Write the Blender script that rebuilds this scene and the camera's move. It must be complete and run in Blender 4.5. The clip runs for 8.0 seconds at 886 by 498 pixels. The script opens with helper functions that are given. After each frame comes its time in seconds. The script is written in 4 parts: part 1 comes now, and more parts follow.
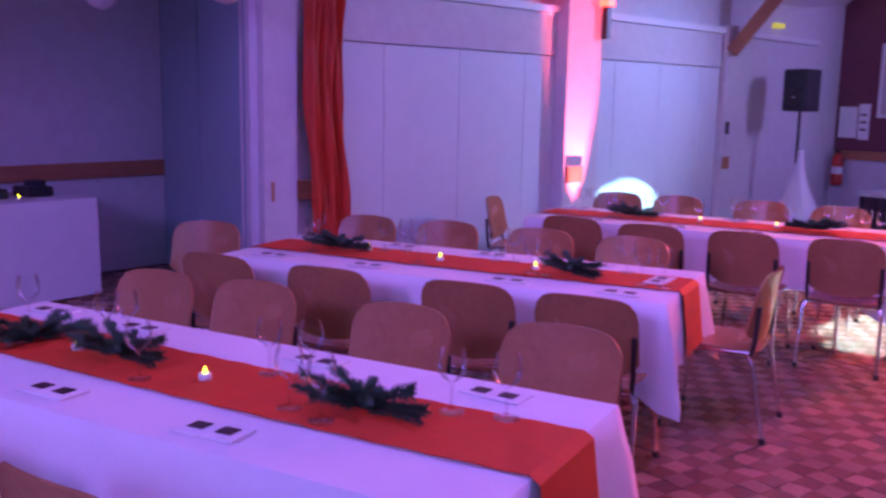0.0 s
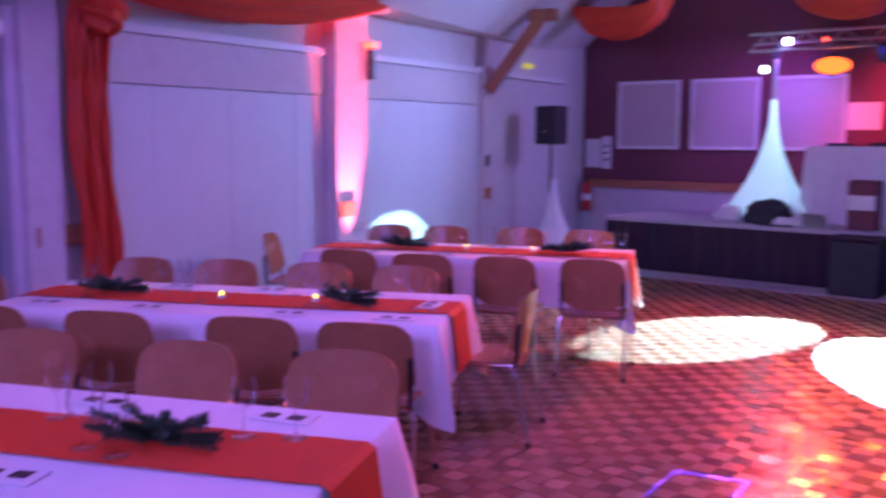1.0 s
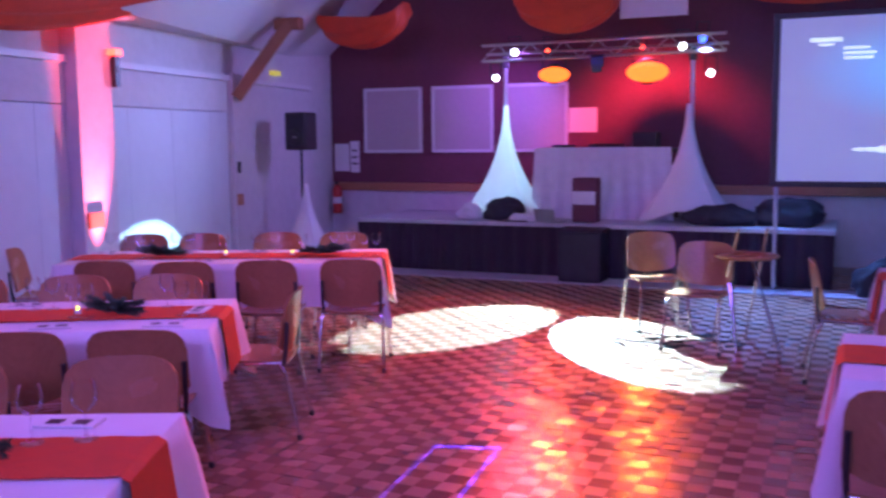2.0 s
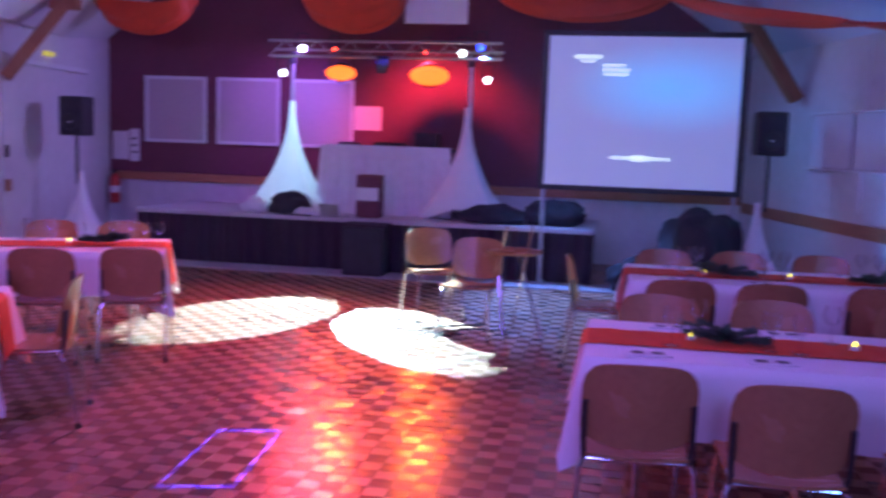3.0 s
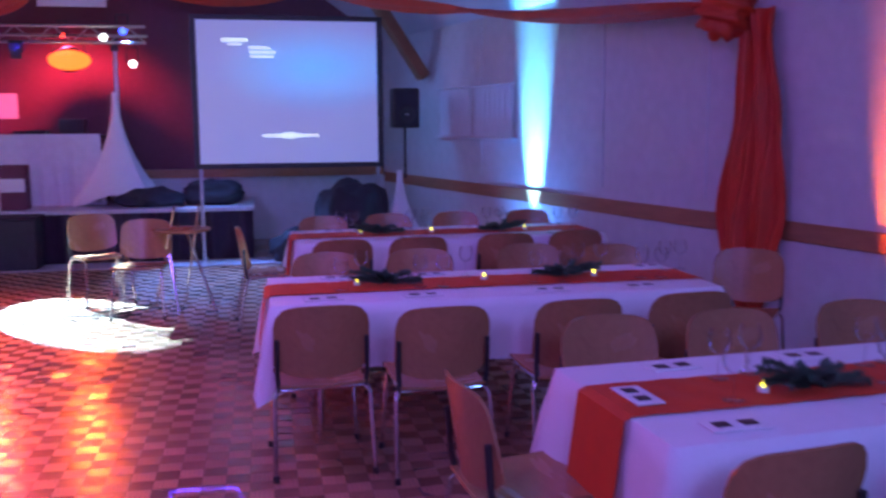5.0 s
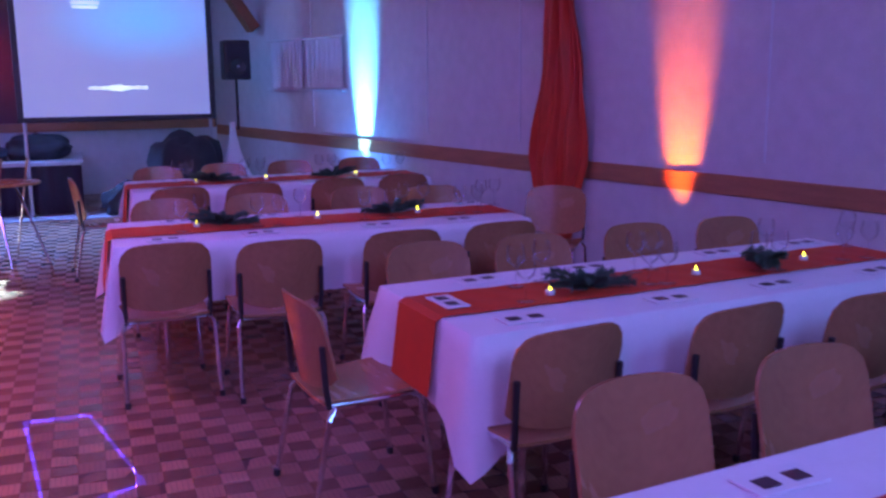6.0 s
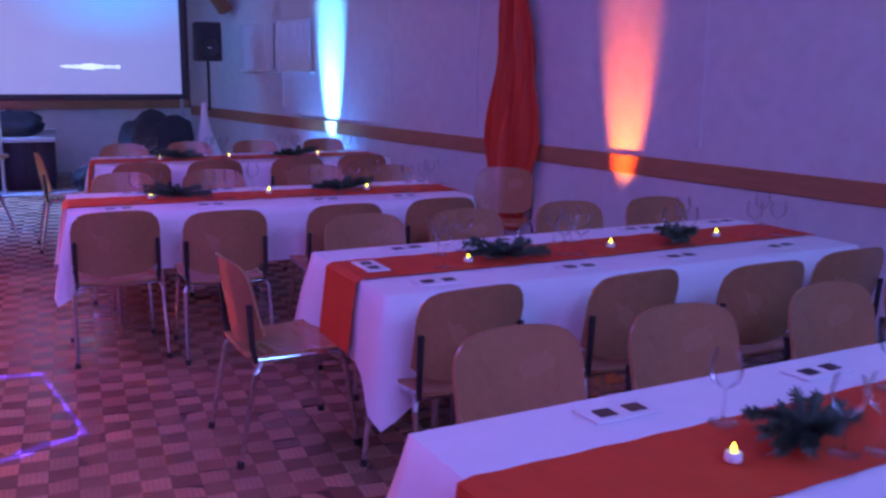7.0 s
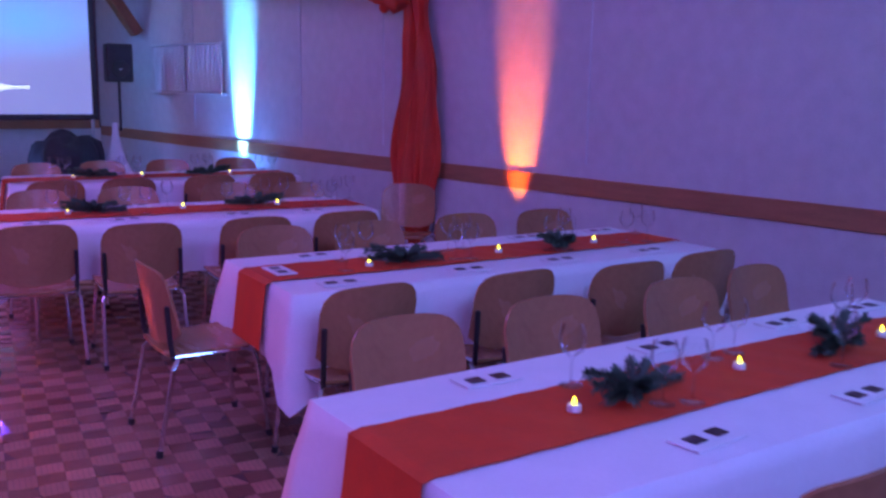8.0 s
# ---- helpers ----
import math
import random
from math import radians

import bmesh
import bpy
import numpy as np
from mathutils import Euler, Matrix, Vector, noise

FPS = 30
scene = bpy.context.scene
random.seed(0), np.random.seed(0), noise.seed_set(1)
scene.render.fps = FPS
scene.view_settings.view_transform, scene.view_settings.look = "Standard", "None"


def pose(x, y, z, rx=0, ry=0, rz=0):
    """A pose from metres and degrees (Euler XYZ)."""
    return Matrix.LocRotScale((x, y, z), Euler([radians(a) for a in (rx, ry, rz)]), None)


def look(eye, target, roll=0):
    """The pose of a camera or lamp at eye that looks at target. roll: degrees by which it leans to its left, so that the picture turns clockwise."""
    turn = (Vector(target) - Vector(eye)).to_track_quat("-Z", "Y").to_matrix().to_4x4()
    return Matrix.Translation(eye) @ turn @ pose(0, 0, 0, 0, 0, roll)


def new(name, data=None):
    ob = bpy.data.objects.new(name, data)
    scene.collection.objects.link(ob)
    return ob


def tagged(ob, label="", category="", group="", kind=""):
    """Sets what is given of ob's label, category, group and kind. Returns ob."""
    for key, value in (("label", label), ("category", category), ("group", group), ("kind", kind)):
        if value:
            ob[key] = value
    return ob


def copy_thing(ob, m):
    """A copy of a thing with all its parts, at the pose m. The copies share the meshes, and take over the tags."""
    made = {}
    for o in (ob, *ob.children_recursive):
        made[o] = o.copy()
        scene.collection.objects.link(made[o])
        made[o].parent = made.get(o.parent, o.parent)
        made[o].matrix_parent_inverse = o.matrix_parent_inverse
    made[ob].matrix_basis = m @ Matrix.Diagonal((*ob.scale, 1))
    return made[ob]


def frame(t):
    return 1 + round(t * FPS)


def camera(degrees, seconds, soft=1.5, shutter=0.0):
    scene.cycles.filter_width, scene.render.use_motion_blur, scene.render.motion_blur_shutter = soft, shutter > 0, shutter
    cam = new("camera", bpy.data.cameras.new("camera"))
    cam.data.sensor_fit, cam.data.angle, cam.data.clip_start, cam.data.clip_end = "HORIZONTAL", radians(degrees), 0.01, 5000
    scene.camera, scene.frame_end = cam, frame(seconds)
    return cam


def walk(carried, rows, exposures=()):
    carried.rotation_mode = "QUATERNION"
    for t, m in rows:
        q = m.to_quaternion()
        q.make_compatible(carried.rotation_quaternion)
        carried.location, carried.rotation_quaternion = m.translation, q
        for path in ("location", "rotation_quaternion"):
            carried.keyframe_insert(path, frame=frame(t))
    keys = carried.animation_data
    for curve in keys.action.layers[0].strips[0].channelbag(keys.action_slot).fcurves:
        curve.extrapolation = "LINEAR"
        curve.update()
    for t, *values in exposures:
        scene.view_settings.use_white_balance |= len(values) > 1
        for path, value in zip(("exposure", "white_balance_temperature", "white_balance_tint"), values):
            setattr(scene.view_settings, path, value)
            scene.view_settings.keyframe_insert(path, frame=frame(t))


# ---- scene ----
cam = camera(51.3, 8.0, soft=2.6, shutter=0.5)
PATH = [
    (0, look((-0.282, 0.743, 1.598), (-1.5404, 2.2644, 1.2805), 1.09)),
    (0.5, look((-0.193, 0.636, 1.635), (-1.3155, 2.2593, 1.3103), 1.14)),
    (1, look((-0.142, 0.524, 1.630), (-1.0036, 2.3131, 1.3905), 0.23)),
    (1.5, look((-0.142, 0.384, 1.636), (-0.6752, 2.2957, 1.3897), -1.35)),
    (1.7, look((-0.113, 0.313, 1.651), (-0.5688, 2.2479, 1.4289), -1.19)),
    (2.8, look((-0.086, -0.054, 1.645), (-0.0885, 1.9278, 1.3763), 1.77)),
    (3, look((-0.075, -0.090, 1.661), (0.0373, 1.8930, 1.4249), 1.97)),
    (3.5, look((-0.132, -0.170, 1.654), (0.3039, 1.7680, 1.4219), 1.11)),
    (4, look((-0.200, -0.270, 1.651), (0.4474, 1.6056, 1.3964), 0.83)),
    (4.2, look((-0.230, -0.332, 1.644), (0.4431, 1.5327, 1.3835), 1.14)),
    (5.3, look((-0.399, -0.831, 1.653), (0.5330, 0.9149, 1.3618), -0.42)),
    (5.5, look((-0.453, -0.918, 1.611), (0.5575, 0.7791, 1.2957), 0.00)),
    (6, look((-0.541, -1.146, 1.627), (0.5828, 0.4674, 1.2579), -0.51)),
    (6.5, look((-0.517, -1.354, 1.610), (0.6209, 0.2510, 1.2490), -0.16)),
    (7, look((-0.482, -1.515, 1.591), (0.6635, 0.0766, 1.1984), 0.59)),
    (7.5, look((-0.558, -1.685, 1.599), (0.6928, -0.1615, 1.2605), 0.75)),
    (8, look((-0.689, -1.905, 1.603), (0.6048, -0.4192, 1.2571), 0.90)),
]
walk(cam, PATH, [(0, 0.12), (1.5, 0.0), (3.0, -0.1), (4.2, -0.15), (5.5, 0.0), (7.0, 0.12), (8.0, 0.15)])

# ---- light ----
world = bpy.data.worlds.new("world")
scene.world = world
world.use_nodes = True
world.node_tree.nodes["Background"].inputs[0].default_value = (0.02, 0.02, 0.05, 1)
world.node_tree.nodes["Background"].inputs[1].default_value = 0.3
scene.view_settings.exposure = 0.0


def spot(name, eye, target, colour, watts, degrees, blend=0.15, size=0.05):
    d = bpy.data.lights.new(name, "SPOT")
    d.energy, d.color, d.spot_size, d.spot_blend, d.shadow_soft_size = watts, colour, radians(degrees), blend, size
    ob = new(name, d)
    ob.matrix_world = look(eye, target)
    return ob


def wash(name, eye, target, colour, watts, size):
    d = bpy.data.lights.new(name, "AREA")
    d.energy, d.color, d.size = watts, colour, size
    ob = new(name, d)
    ob.matrix_world = look(eye, target)
    return ob


CYAN, WHITE = (0.10, 0.48, 1.0), (0.36, 0.72, 1.0)
# unseen area lamps added for violet and blue ambience, at the rear and overhead
wash("wash_rear", (-0.5, -3.6, 3.3), (-0.5, 7, 1.8), (0.21, 0.21, 1.0), 104, 1.2)
wash("wash_left", (-3.4, -2.7, 3.4), (-6.6, 5, 1.9), (0.38, 0.18, 1.0), 235, 1.0)
wash("wash_right", (2.5, -3.2, 3.4), (4, 6, 0.8), (0.15, 0.32, 1.0), 66, 1.0)
wash("wash_mid", (-0.9, 4.2, 4.1), (-0.9, 4.2, 0), (0.38, 0.15, 1.0), 102, 1.6)
# red and orange lamps on the stage truss, with two added fills among them
spot("par_red_light", (-0.78, 12.1, 2.44), (-2.4, 6.0, 0), (1.0, 0.11, 0.02), 520, 66, 1.0, 0.14)
# unseen fill by the truss, added to redden the floor
spot("floor_red_fill", (-1.0, 11.6, 3.1), (-1.7, 5.6, 0), (1.0, 0.06, 0.09), 1050, 58, 1.0, 0.5)
spot("par_orange_light", (0.36, 11.85, 2.44), (-0.9, 5.4, 0), (1.0, 0.12, 0.02), 430, 54, 1.0, 0.14)
spot("small_red_light", (0.30, 12.0, 2.72), (0.5, 13.05, 1.7), (1.0, 0.05, 0.12), 400, 120, 1.0, 0.05)
# violet fill without a fixture, added to lift the wall behind the stage
spot("stage_violet_fill", (-1.2, 12.3, 2.75), (-2.0, 13.6, 1.8), (0.4, 0.12, 1.0), 130, 130, 1.0, 0.05)
# cool unseen fills added near the truss and turned to the walls to brighten them
spot("wall_left_fill", (-1.0, 11.9, 2.95), (-5.1, 7.0, 1.7), (0.30, 0.36, 1.0), 1250, 74, 1.0, 0.3)
spot("wall_right_fill", (1.25, 11.6, 2.95), (4.64, 8.4, 1.4), (0.11, 0.34, 1.0), 420, 66, 1.0, 1.0)
spot("corner_cool_fill", (-1.0, 12.0, 2.9), (-4.7, 12.0, 1.6), (0.36, 0.30, 1.0), 210, 100, 1.0, 0.3)
# white moving heads
spot("head_light_a", (-1.32, 12.28, 2.74), (0.08, 7.80, 0), WHITE, 42000, 13.4, 0.04, 0.03)
spot("head_light_b", (0.79, 11.80, 2.72), (-1.32, 8.45, 0), WHITE, 42000, 16.6, 0.04, 0.03)
spot("head_light_c", (1.08, 11.74, 2.42), (-4.95, 9.15, -0.05), WHITE, 7000, 14, 0.05, 0.03)
spot("head_light_d", (-1.36, 12.25, 2.78), (-1.44, 12.5, 0.7), WHITE, 260, 34, 0.5, 0.03)
spot("head_light_blue", (1.00, 11.78, 2.80), (1.9, 9.3, 0), (0.12, 0.27, 1.0), 3400, 50, 0.9, 0.03)
# coloured floor lamps that graze the walls
spot("uplight_cyan", (4.35, 7.78, 0.13), (4.64, 7.78, 1.42), CYAN, 5200, 25, 1.0, 0.03)
spot("uplight_cyan_spill", (4.35, 7.78, 0.13), (4.60, 7.78, 1.2), (0.06, 0.26, 1.0), 150, 120, 1.0, 0.03)
spot("uplight_orange", (4.35, 3.29, 0.13), (4.64, 3.29, 1.30), (1.0, 0.15, 0.01), 900, 25, 1.0, 0.03)
spot("uplight_pink", (-4.66, 8.20, 0.13), (-4.90, 8.27, 1.6), (1.0, 0.12, 0.22), 2000, 26, 0.9, 0.03)
# spot standing in for the laser, cut to outlines by an added slotted plate
spot("laser_light", (-0.25, 11.75, 2.58), (-0.3, 3.7, 0.0), (0.04, 0.03, 1.0), 75000, 15, 0.0, 0.0002)
# light of the projector
spot("projector_light", (1.6, 5.3, 3.3), (2.68, 10.28, 2.02), (0.45, 0.6, 1.0), 20, 40, 0.6, 0.03)

# ---- materials ----


def mat(name, colour, rough=0.6, metal=0.0, vary=0.15, scale=6.0, bump=0.1, grain=None, island=0.0, spec=0.5, alpha=1.0):
    m = bpy.data.materials.new(name)
    m.use_nodes = True
    t = m.node_tree
    p = t.nodes["Principled BSDF"]
    co = t.nodes.new("ShaderNodeTexCoord")
    mp = t.nodes.new("ShaderNodeMapping")
    t.links.new(co.outputs["Object"], mp.inputs[0])
    if grain:
        mp.inputs["Scale"].default_value = grain
    n1 = t.nodes.new("ShaderNodeTexNoise")
    n1.inputs["Scale"].default_value, n1.inputs["Detail"].default_value = scale, 6
    n2 = t.nodes.new("ShaderNodeTexNoise")
    n2.inputs["Scale"].default_value, n2.inputs["Detail"].default_value = scale * 9, 3
    for n in (n1, n2):
        t.links.new(mp.outputs[0], n.inputs["Vector"])
    mix = t.nodes.new("ShaderNodeMix")
    mix.data_type = "FLOAT"
    mix.inputs[0].default_value = 0.4
    t.links.new(n1.outputs[0], mix.inputs[2])
    t.links.new(n2.outputs[0], mix.inputs[3])
    ramp = t.nodes.new("ShaderNodeMapRange")
    ramp.inputs[1].default_value, ramp.inputs[2].default_value = 0.3, 0.7
    ramp.inputs[3].default_value, ramp.inputs[4].default_value = 1 - vary, 1 + vary
    t.links.new(mix.outputs[0], ramp.inputs[0])
    val = ramp.outputs[0]
    if island:
        info = t.nodes.new("ShaderNodeObjectInfo")
        geo = t.nodes.new("ShaderNodeNewGeometry")
        add = t.nodes.new("ShaderNodeMath")
        add.operation = "ADD"
        t.links.new(info.outputs["Random"], add.inputs[0])
        t.links.new(geo.outputs["Random Per Island"], add.inputs[1])
        fr = t.nodes.new("ShaderNodeMath")
        fr.operation = "FRACT"
        t.links.new(add.outputs[0], fr.inputs[0])
        r2 = t.nodes.new("ShaderNodeMapRange")
        r2.inputs[3].default_value, r2.inputs[4].default_value = 1 - island, 1 + island
        t.links.new(fr.outputs[0], r2.inputs[0])
        mul = t.nodes.new("ShaderNodeMath")
        mul.operation = "MULTIPLY"
        t.links.new(val, mul.inputs[0])
        t.links.new(r2.outputs[0], mul.inputs[1])
        val = mul.outputs[0]
    hsv = t.nodes.new("ShaderNodeHueSaturation")
    hsv.inputs["Color"].default_value = (*colour, 1)
    t.links.new(val, hsv.inputs["Value"])
    t.links.new(hsv.outputs[0], p.inputs["Base Color"])
    p.inputs["Metallic"].default_value = metal
    p.inputs["Specular IOR Level"].default_value = spec
    rr = t.nodes.new("ShaderNodeMapRange")
    rr.inputs[3].default_value, rr.inputs[4].default_value = max(0.02, rough - 0.08), min(1, rough + 0.08)
    t.links.new(n1.outputs[0], rr.inputs[0])
    t.links.new(rr.outputs[0], p.inputs["Roughness"])
    if bump:
        b = t.nodes.new("ShaderNodeBump")
        b.inputs["Strength"].default_value, b.inputs["Distance"].default_value = bump, 0.01
        t.links.new(mix.outputs[0], b.inputs["Height"])
        t.links.new(b.outputs[0], p.inputs["Normal"])
    if alpha < 1:
        p.inputs["Alpha"].default_value = alpha
    return m


def glow(name, colour, strength):
    m = bpy.data.materials.new(name)
    m.use_nodes = True
    p = m.node_tree.nodes["Principled BSDF"]
    p.inputs["Base Color"].default_value = (*colour, 1)
    p.inputs["Emission Color"].default_value = (*colour, 1)
    p.inputs["Emission Strength"].default_value = strength
    return m


M_WALL = mat("wall_paint", (0.62, 0.6, 0.6), 0.8, vary=0.08, scale=9, bump=0.4)
M_PANEL = mat("folding_wall_panel", (0.62, 0.66, 0.68), 0.55, vary=0.05, scale=1.0, bump=0.05)
M_MAROON = mat("maroon_wall", (0.16, 0.05, 0.07), 0.85, vary=0.15, scale=2, bump=0.2)
M_CEIL = mat("ceiling_white", (0.6, 0.6, 0.62), 0.8, vary=0.04, scale=1.5, bump=0.1)
M_RAIL = mat("rail_wood", (0.40, 0.17, 0.08), 0.45, vary=0.2, scale=3, bump=0.1, grain=(1, 1, 8))
M_BEAM = mat("beam_wood", (0.3, 0.12, 0.05), 0.55, vary=0.25, scale=3, bump=0.2)
M_FLOOR = mat("parquet", (0.36, 0.19, 0.12), 0.26, vary=0.2, scale=5, bump=0.15, island=0.22, spec=0.24)
M_JOINT = mat("floor_joint", (0.08, 0.04, 0.03), 0.6, vary=0.2, scale=8, bump=0.1)
M_CHAIR = mat("chair_plywood", (0.38, 0.18, 0.085), 0.26, vary=0.16, scale=3, bump=0.05, grain=(1, 6, 1))
M_CHROME = mat("chrome", (0.75, 0.75, 0.78), 0.16, 1.0, vary=0.03, scale=20, bump=0)
M_BLACK = mat("black_plastic", (0.02, 0.02, 0.022), 0.45, vary=0.2, scale=20, bump=0.05)
M_CLOTH = mat("white_cloth", (0.8, 0.79, 0.8), 0.85, vary=0.04, scale=8, bump=0.15)
M_RUNNER = mat("orange_runner", (0.62, 0.06, 0.015), 0.7, vary=0.12, scale=14, bump=0.25)
M_DRAPE = mat("orange_drape", (0.6, 0.05, 0.015), 0.6, vary=0.15, scale=6, bump=0.15)
M_PINE = mat("fir_needles", (0.06, 0.12, 0.07), 0.55, vary=0.4, scale=30, bump=0)
M_TWIG = mat("twig_bark", (0.09, 0.05, 0.03), 0.8, vary=0.3, scale=30, bump=0.2)
M_PAPER = mat("white_paper", (0.78, 0.78, 0.78), 0.7, vary=0.03, scale=10, bump=0.02)
M_PHOTO = mat("dark_print", (0.06, 0.035, 0.035), 0.4, vary=0.4, scale=60, bump=0)
M_STAGE = mat("stage_front_cloth", (0.035, 0.02, 0.035), 0.9, vary=0.25, scale=4, bump=0.3)
M_DECK = mat("stage_deck", (0.48, 0.47, 0.5), 0.5, vary=0.15, scale=4, bump=0.1)
M_SCREEN = mat("screen_cloth", (0.7, 0.7, 0.72), 0.8, vary=0.02, scale=4, bump=0)
M_BOARD = mat("notice_board", (0.5, 0.42, 0.44), 0.85, vary=0.06, scale=20, bump=0.1)
M_FRAME = mat("white_frame", (0.7, 0.7, 0.7), 0.5, vary=0.04, scale=6, bump=0)
M_CARPET = mat("grey_carpet", (0.42, 0.41, 0.44), 0.95, vary=0.2, scale=30, bump=0.4)
M_DOORG = mat("green_grey_door", (0.28, 0.42, 0.44), 0.45, vary=0.06, scale=2, bump=0.05)
M_BAG = mat("dark_cloth_bag", (0.03, 0.03, 0.04), 0.8, vary=0.3, scale=9, bump=0.4)
M_ALU = mat("truss_metal", (0.5, 0.5, 0.53), 0.35, 1.0, vary=0.05, scale=20, bump=0)
M_REDTRIM = mat("red_plastic", (0.5, 0.04, 0.03), 0.5, vary=0.1, scale=10, bump=0)
M_HAZE = mat("pale_net", (0.75, 0.72, 0.76), 0.9, vary=0.08, scale=10, bump=0.1)
G_WHITE, G_BLUE = glow("lens_white", (0.85, 0.95, 1.0), 9), glow("lens_blue", (0.02, 0.05, 1.0), 10)
G_ORANGE, G_RED = glow("lens_orange", (1.0, 0.13, 0.015), 3.2), glow("lens_red", (1.0, 0.05, 0.03), 8)
G_FLAME, G_SIGN = glow("candle_flame", (1.0, 0.85, 0.05), 6), glow("sign_glow", (0.75, 0.7, 0.1), 0.45)
G_TEXT = glow("projected_white", (0.75, 0.95, 1.0), 0.9)
M_WAX = mat("white_wax", (0.8, 0.78, 0.7), 0.5, vary=0.03, scale=10, bump=0)
M_GLASS = bpy.data.materials.new("clear_glass")
M_GLASS.use_nodes = True
_t = M_GLASS.node_tree
_gl, _tr, _fr, _mx = (_t.nodes.new(k) for k in ("ShaderNodeBsdfGlossy", "ShaderNodeBsdfTransparent", "ShaderNodeFresnel", "ShaderNodeMixShader"))
_gl.inputs["Roughness"].default_value, _fr.inputs["IOR"].default_value = 0.03, 1.35
_tr.inputs["Color"].default_value = (0.97, 0.975, 0.98, 1)
_k = _t.nodes.new("ShaderNodeMath")
_k.operation = "MULTIPLY"
_k.inputs[1].default_value = 0.55
_t.links.new(_fr.outputs[0], _k.inputs[0])
_t.links.new(_k.outputs[0], _mx.inputs[0])
_t.links.new(_tr.outputs[0], _mx.inputs[1])
_t.links.new(_gl.outputs[0], _mx.inputs[2])
_t.links.new(_mx.outputs[0], _t.nodes["Material Output"].inputs[0])

# projected picture put into the canvas as emission: pale violet, blue glow above the middle
_t = M_SCREEN.node_tree
_p = _t.nodes["Principled BSDF"]
_c, _m = _t.nodes.new("ShaderNodeTexCoord"), _t.nodes.new("ShaderNodeMapping")
_m.inputs["Location"].default_value, _m.inputs["Scale"].default_value = (-0.25, 0, -4.4), (0.85, 0, 1.9)
_gr = _t.nodes.new("ShaderNodeTexGradient")
_gr.gradient_type = "SPHERICAL"
_rp = _t.nodes.new("ShaderNodeValToRGB")
_rp.color_ramp.elements[0].color, _rp.color_ramp.elements[1].color = (0.09, 0.13, 0.32, 1), (0.02, 0.34, 0.95, 1)
_t.links.new(_c.outputs["Object"], _m.inputs[0])
_t.links.new(_m.outputs[0], _gr.inputs[0])
_t.links.new(_gr.outputs[0], _rp.inputs[0])
_t.links.new(_rp.outputs[0], _p.inputs["Emission Color"])
_p.inputs["Emission Strength"].default_value = 1.05

# parquet: neighbouring squares run crosswise and take the light differently
_t = M_FLOOR.node_tree
_p = _t.nodes["Principled BSDF"]
_geo, _m, _ch = _t.nodes.new("ShaderNodeNewGeometry"), _t.nodes.new("ShaderNodeMapping"), _t.nodes.new("ShaderNodeTexChecker")
_m.inputs["Rotation"].default_value = (0, 0, radians(13.87))
_m.inputs["Location"].default_value = (0.055, 0.055, 0.5)
_ch.inputs["Scale"].default_value = 1 / 0.11
_ch.inputs["Color1"].default_value, _ch.inputs["Color2"].default_value = (0.76, 0.76, 0.76, 1), (1.14, 1.14, 1.14, 1)
_mu = _t.nodes.new("ShaderNodeMix")
_mu.data_type, _mu.blend_type = "RGBA", "MULTIPLY"
_mu.inputs[0].default_value = 1.0
_src = _p.inputs["Base Color"].links[0].from_socket
_t.links.new(_geo.outputs["Position"], _m.inputs[0])
_t.links.new(_m.outputs[0], _ch.inputs["Vector"])
_t.links.new(_src, _mu.inputs[6])
_t.links.new(_ch.outputs["Color"], _mu.inputs[7])
# each square is five narrow fingers laid side by side
_sep = _t.nodes.new("ShaderNodeSeparateXYZ")
_t.links.new(_m.outputs[0], _sep.inputs[0])
_pick = _t.nodes.new("ShaderNodeMix")
_pick.data_type = "FLOAT"
_t.links.new(_ch.outputs["Fac"], _pick.inputs[0])
_t.links.new(_sep.outputs["X"], _pick.inputs[2])
_t.links.new(_sep.outputs["Y"], _pick.inputs[3])
_last = _pick.outputs[0]
for _op, _v in (("MULTIPLY", 5 / 0.11), ("FRACT", 0.0), ("SUBTRACT", 0.5), ("ABSOLUTE", 0.0)):
    _n = _t.nodes.new("ShaderNodeMath")
    _n.operation = _op
    _n.inputs[1].default_value = _v
    _t.links.new(_last, _n.inputs[0])
    _last = _n.outputs[0]
_line = _t.nodes.new("ShaderNodeMapRange")
for _k, _v in ((1, 0.40), (2, 0.49), (3, 1.0), (4, 0.5)):
    _line.inputs[_k].default_value = _v
_t.links.new(_last, _line.inputs[0])
_m2 = _t.nodes.new("ShaderNodeMix")
_m2.data_type, _m2.blend_type = "RGBA", "MULTIPLY"
_m2.inputs[0].default_value = 1.0
_t.links.new(_mu.outputs[2], _m2.inputs[6])
_t.links.new(_line.outputs[0], _m2.inputs[7])
_t.links.new(_m2.outputs[2], _p.inputs["Base Color"])
# the grain running one way shines more than that across it
_rm = _t.nodes.new("ShaderNodeMapRange")
_rm.inputs[3].default_value, _rm.inputs[4].default_value = 0.07, -0.07
_t.links.new(_ch.outputs["Fac"], _rm.inputs[0])
_ra = _t.nodes.new("ShaderNodeMath")
_t.links.new(_p.inputs["Roughness"].links[0].from_socket, _ra.inputs[0])
_t.links.new(_rm.outputs[0], _ra.inputs[1])
_t.links.new(_ra.outputs[0], _p.inputs["Roughness"])

# ---- mesh helpers ----


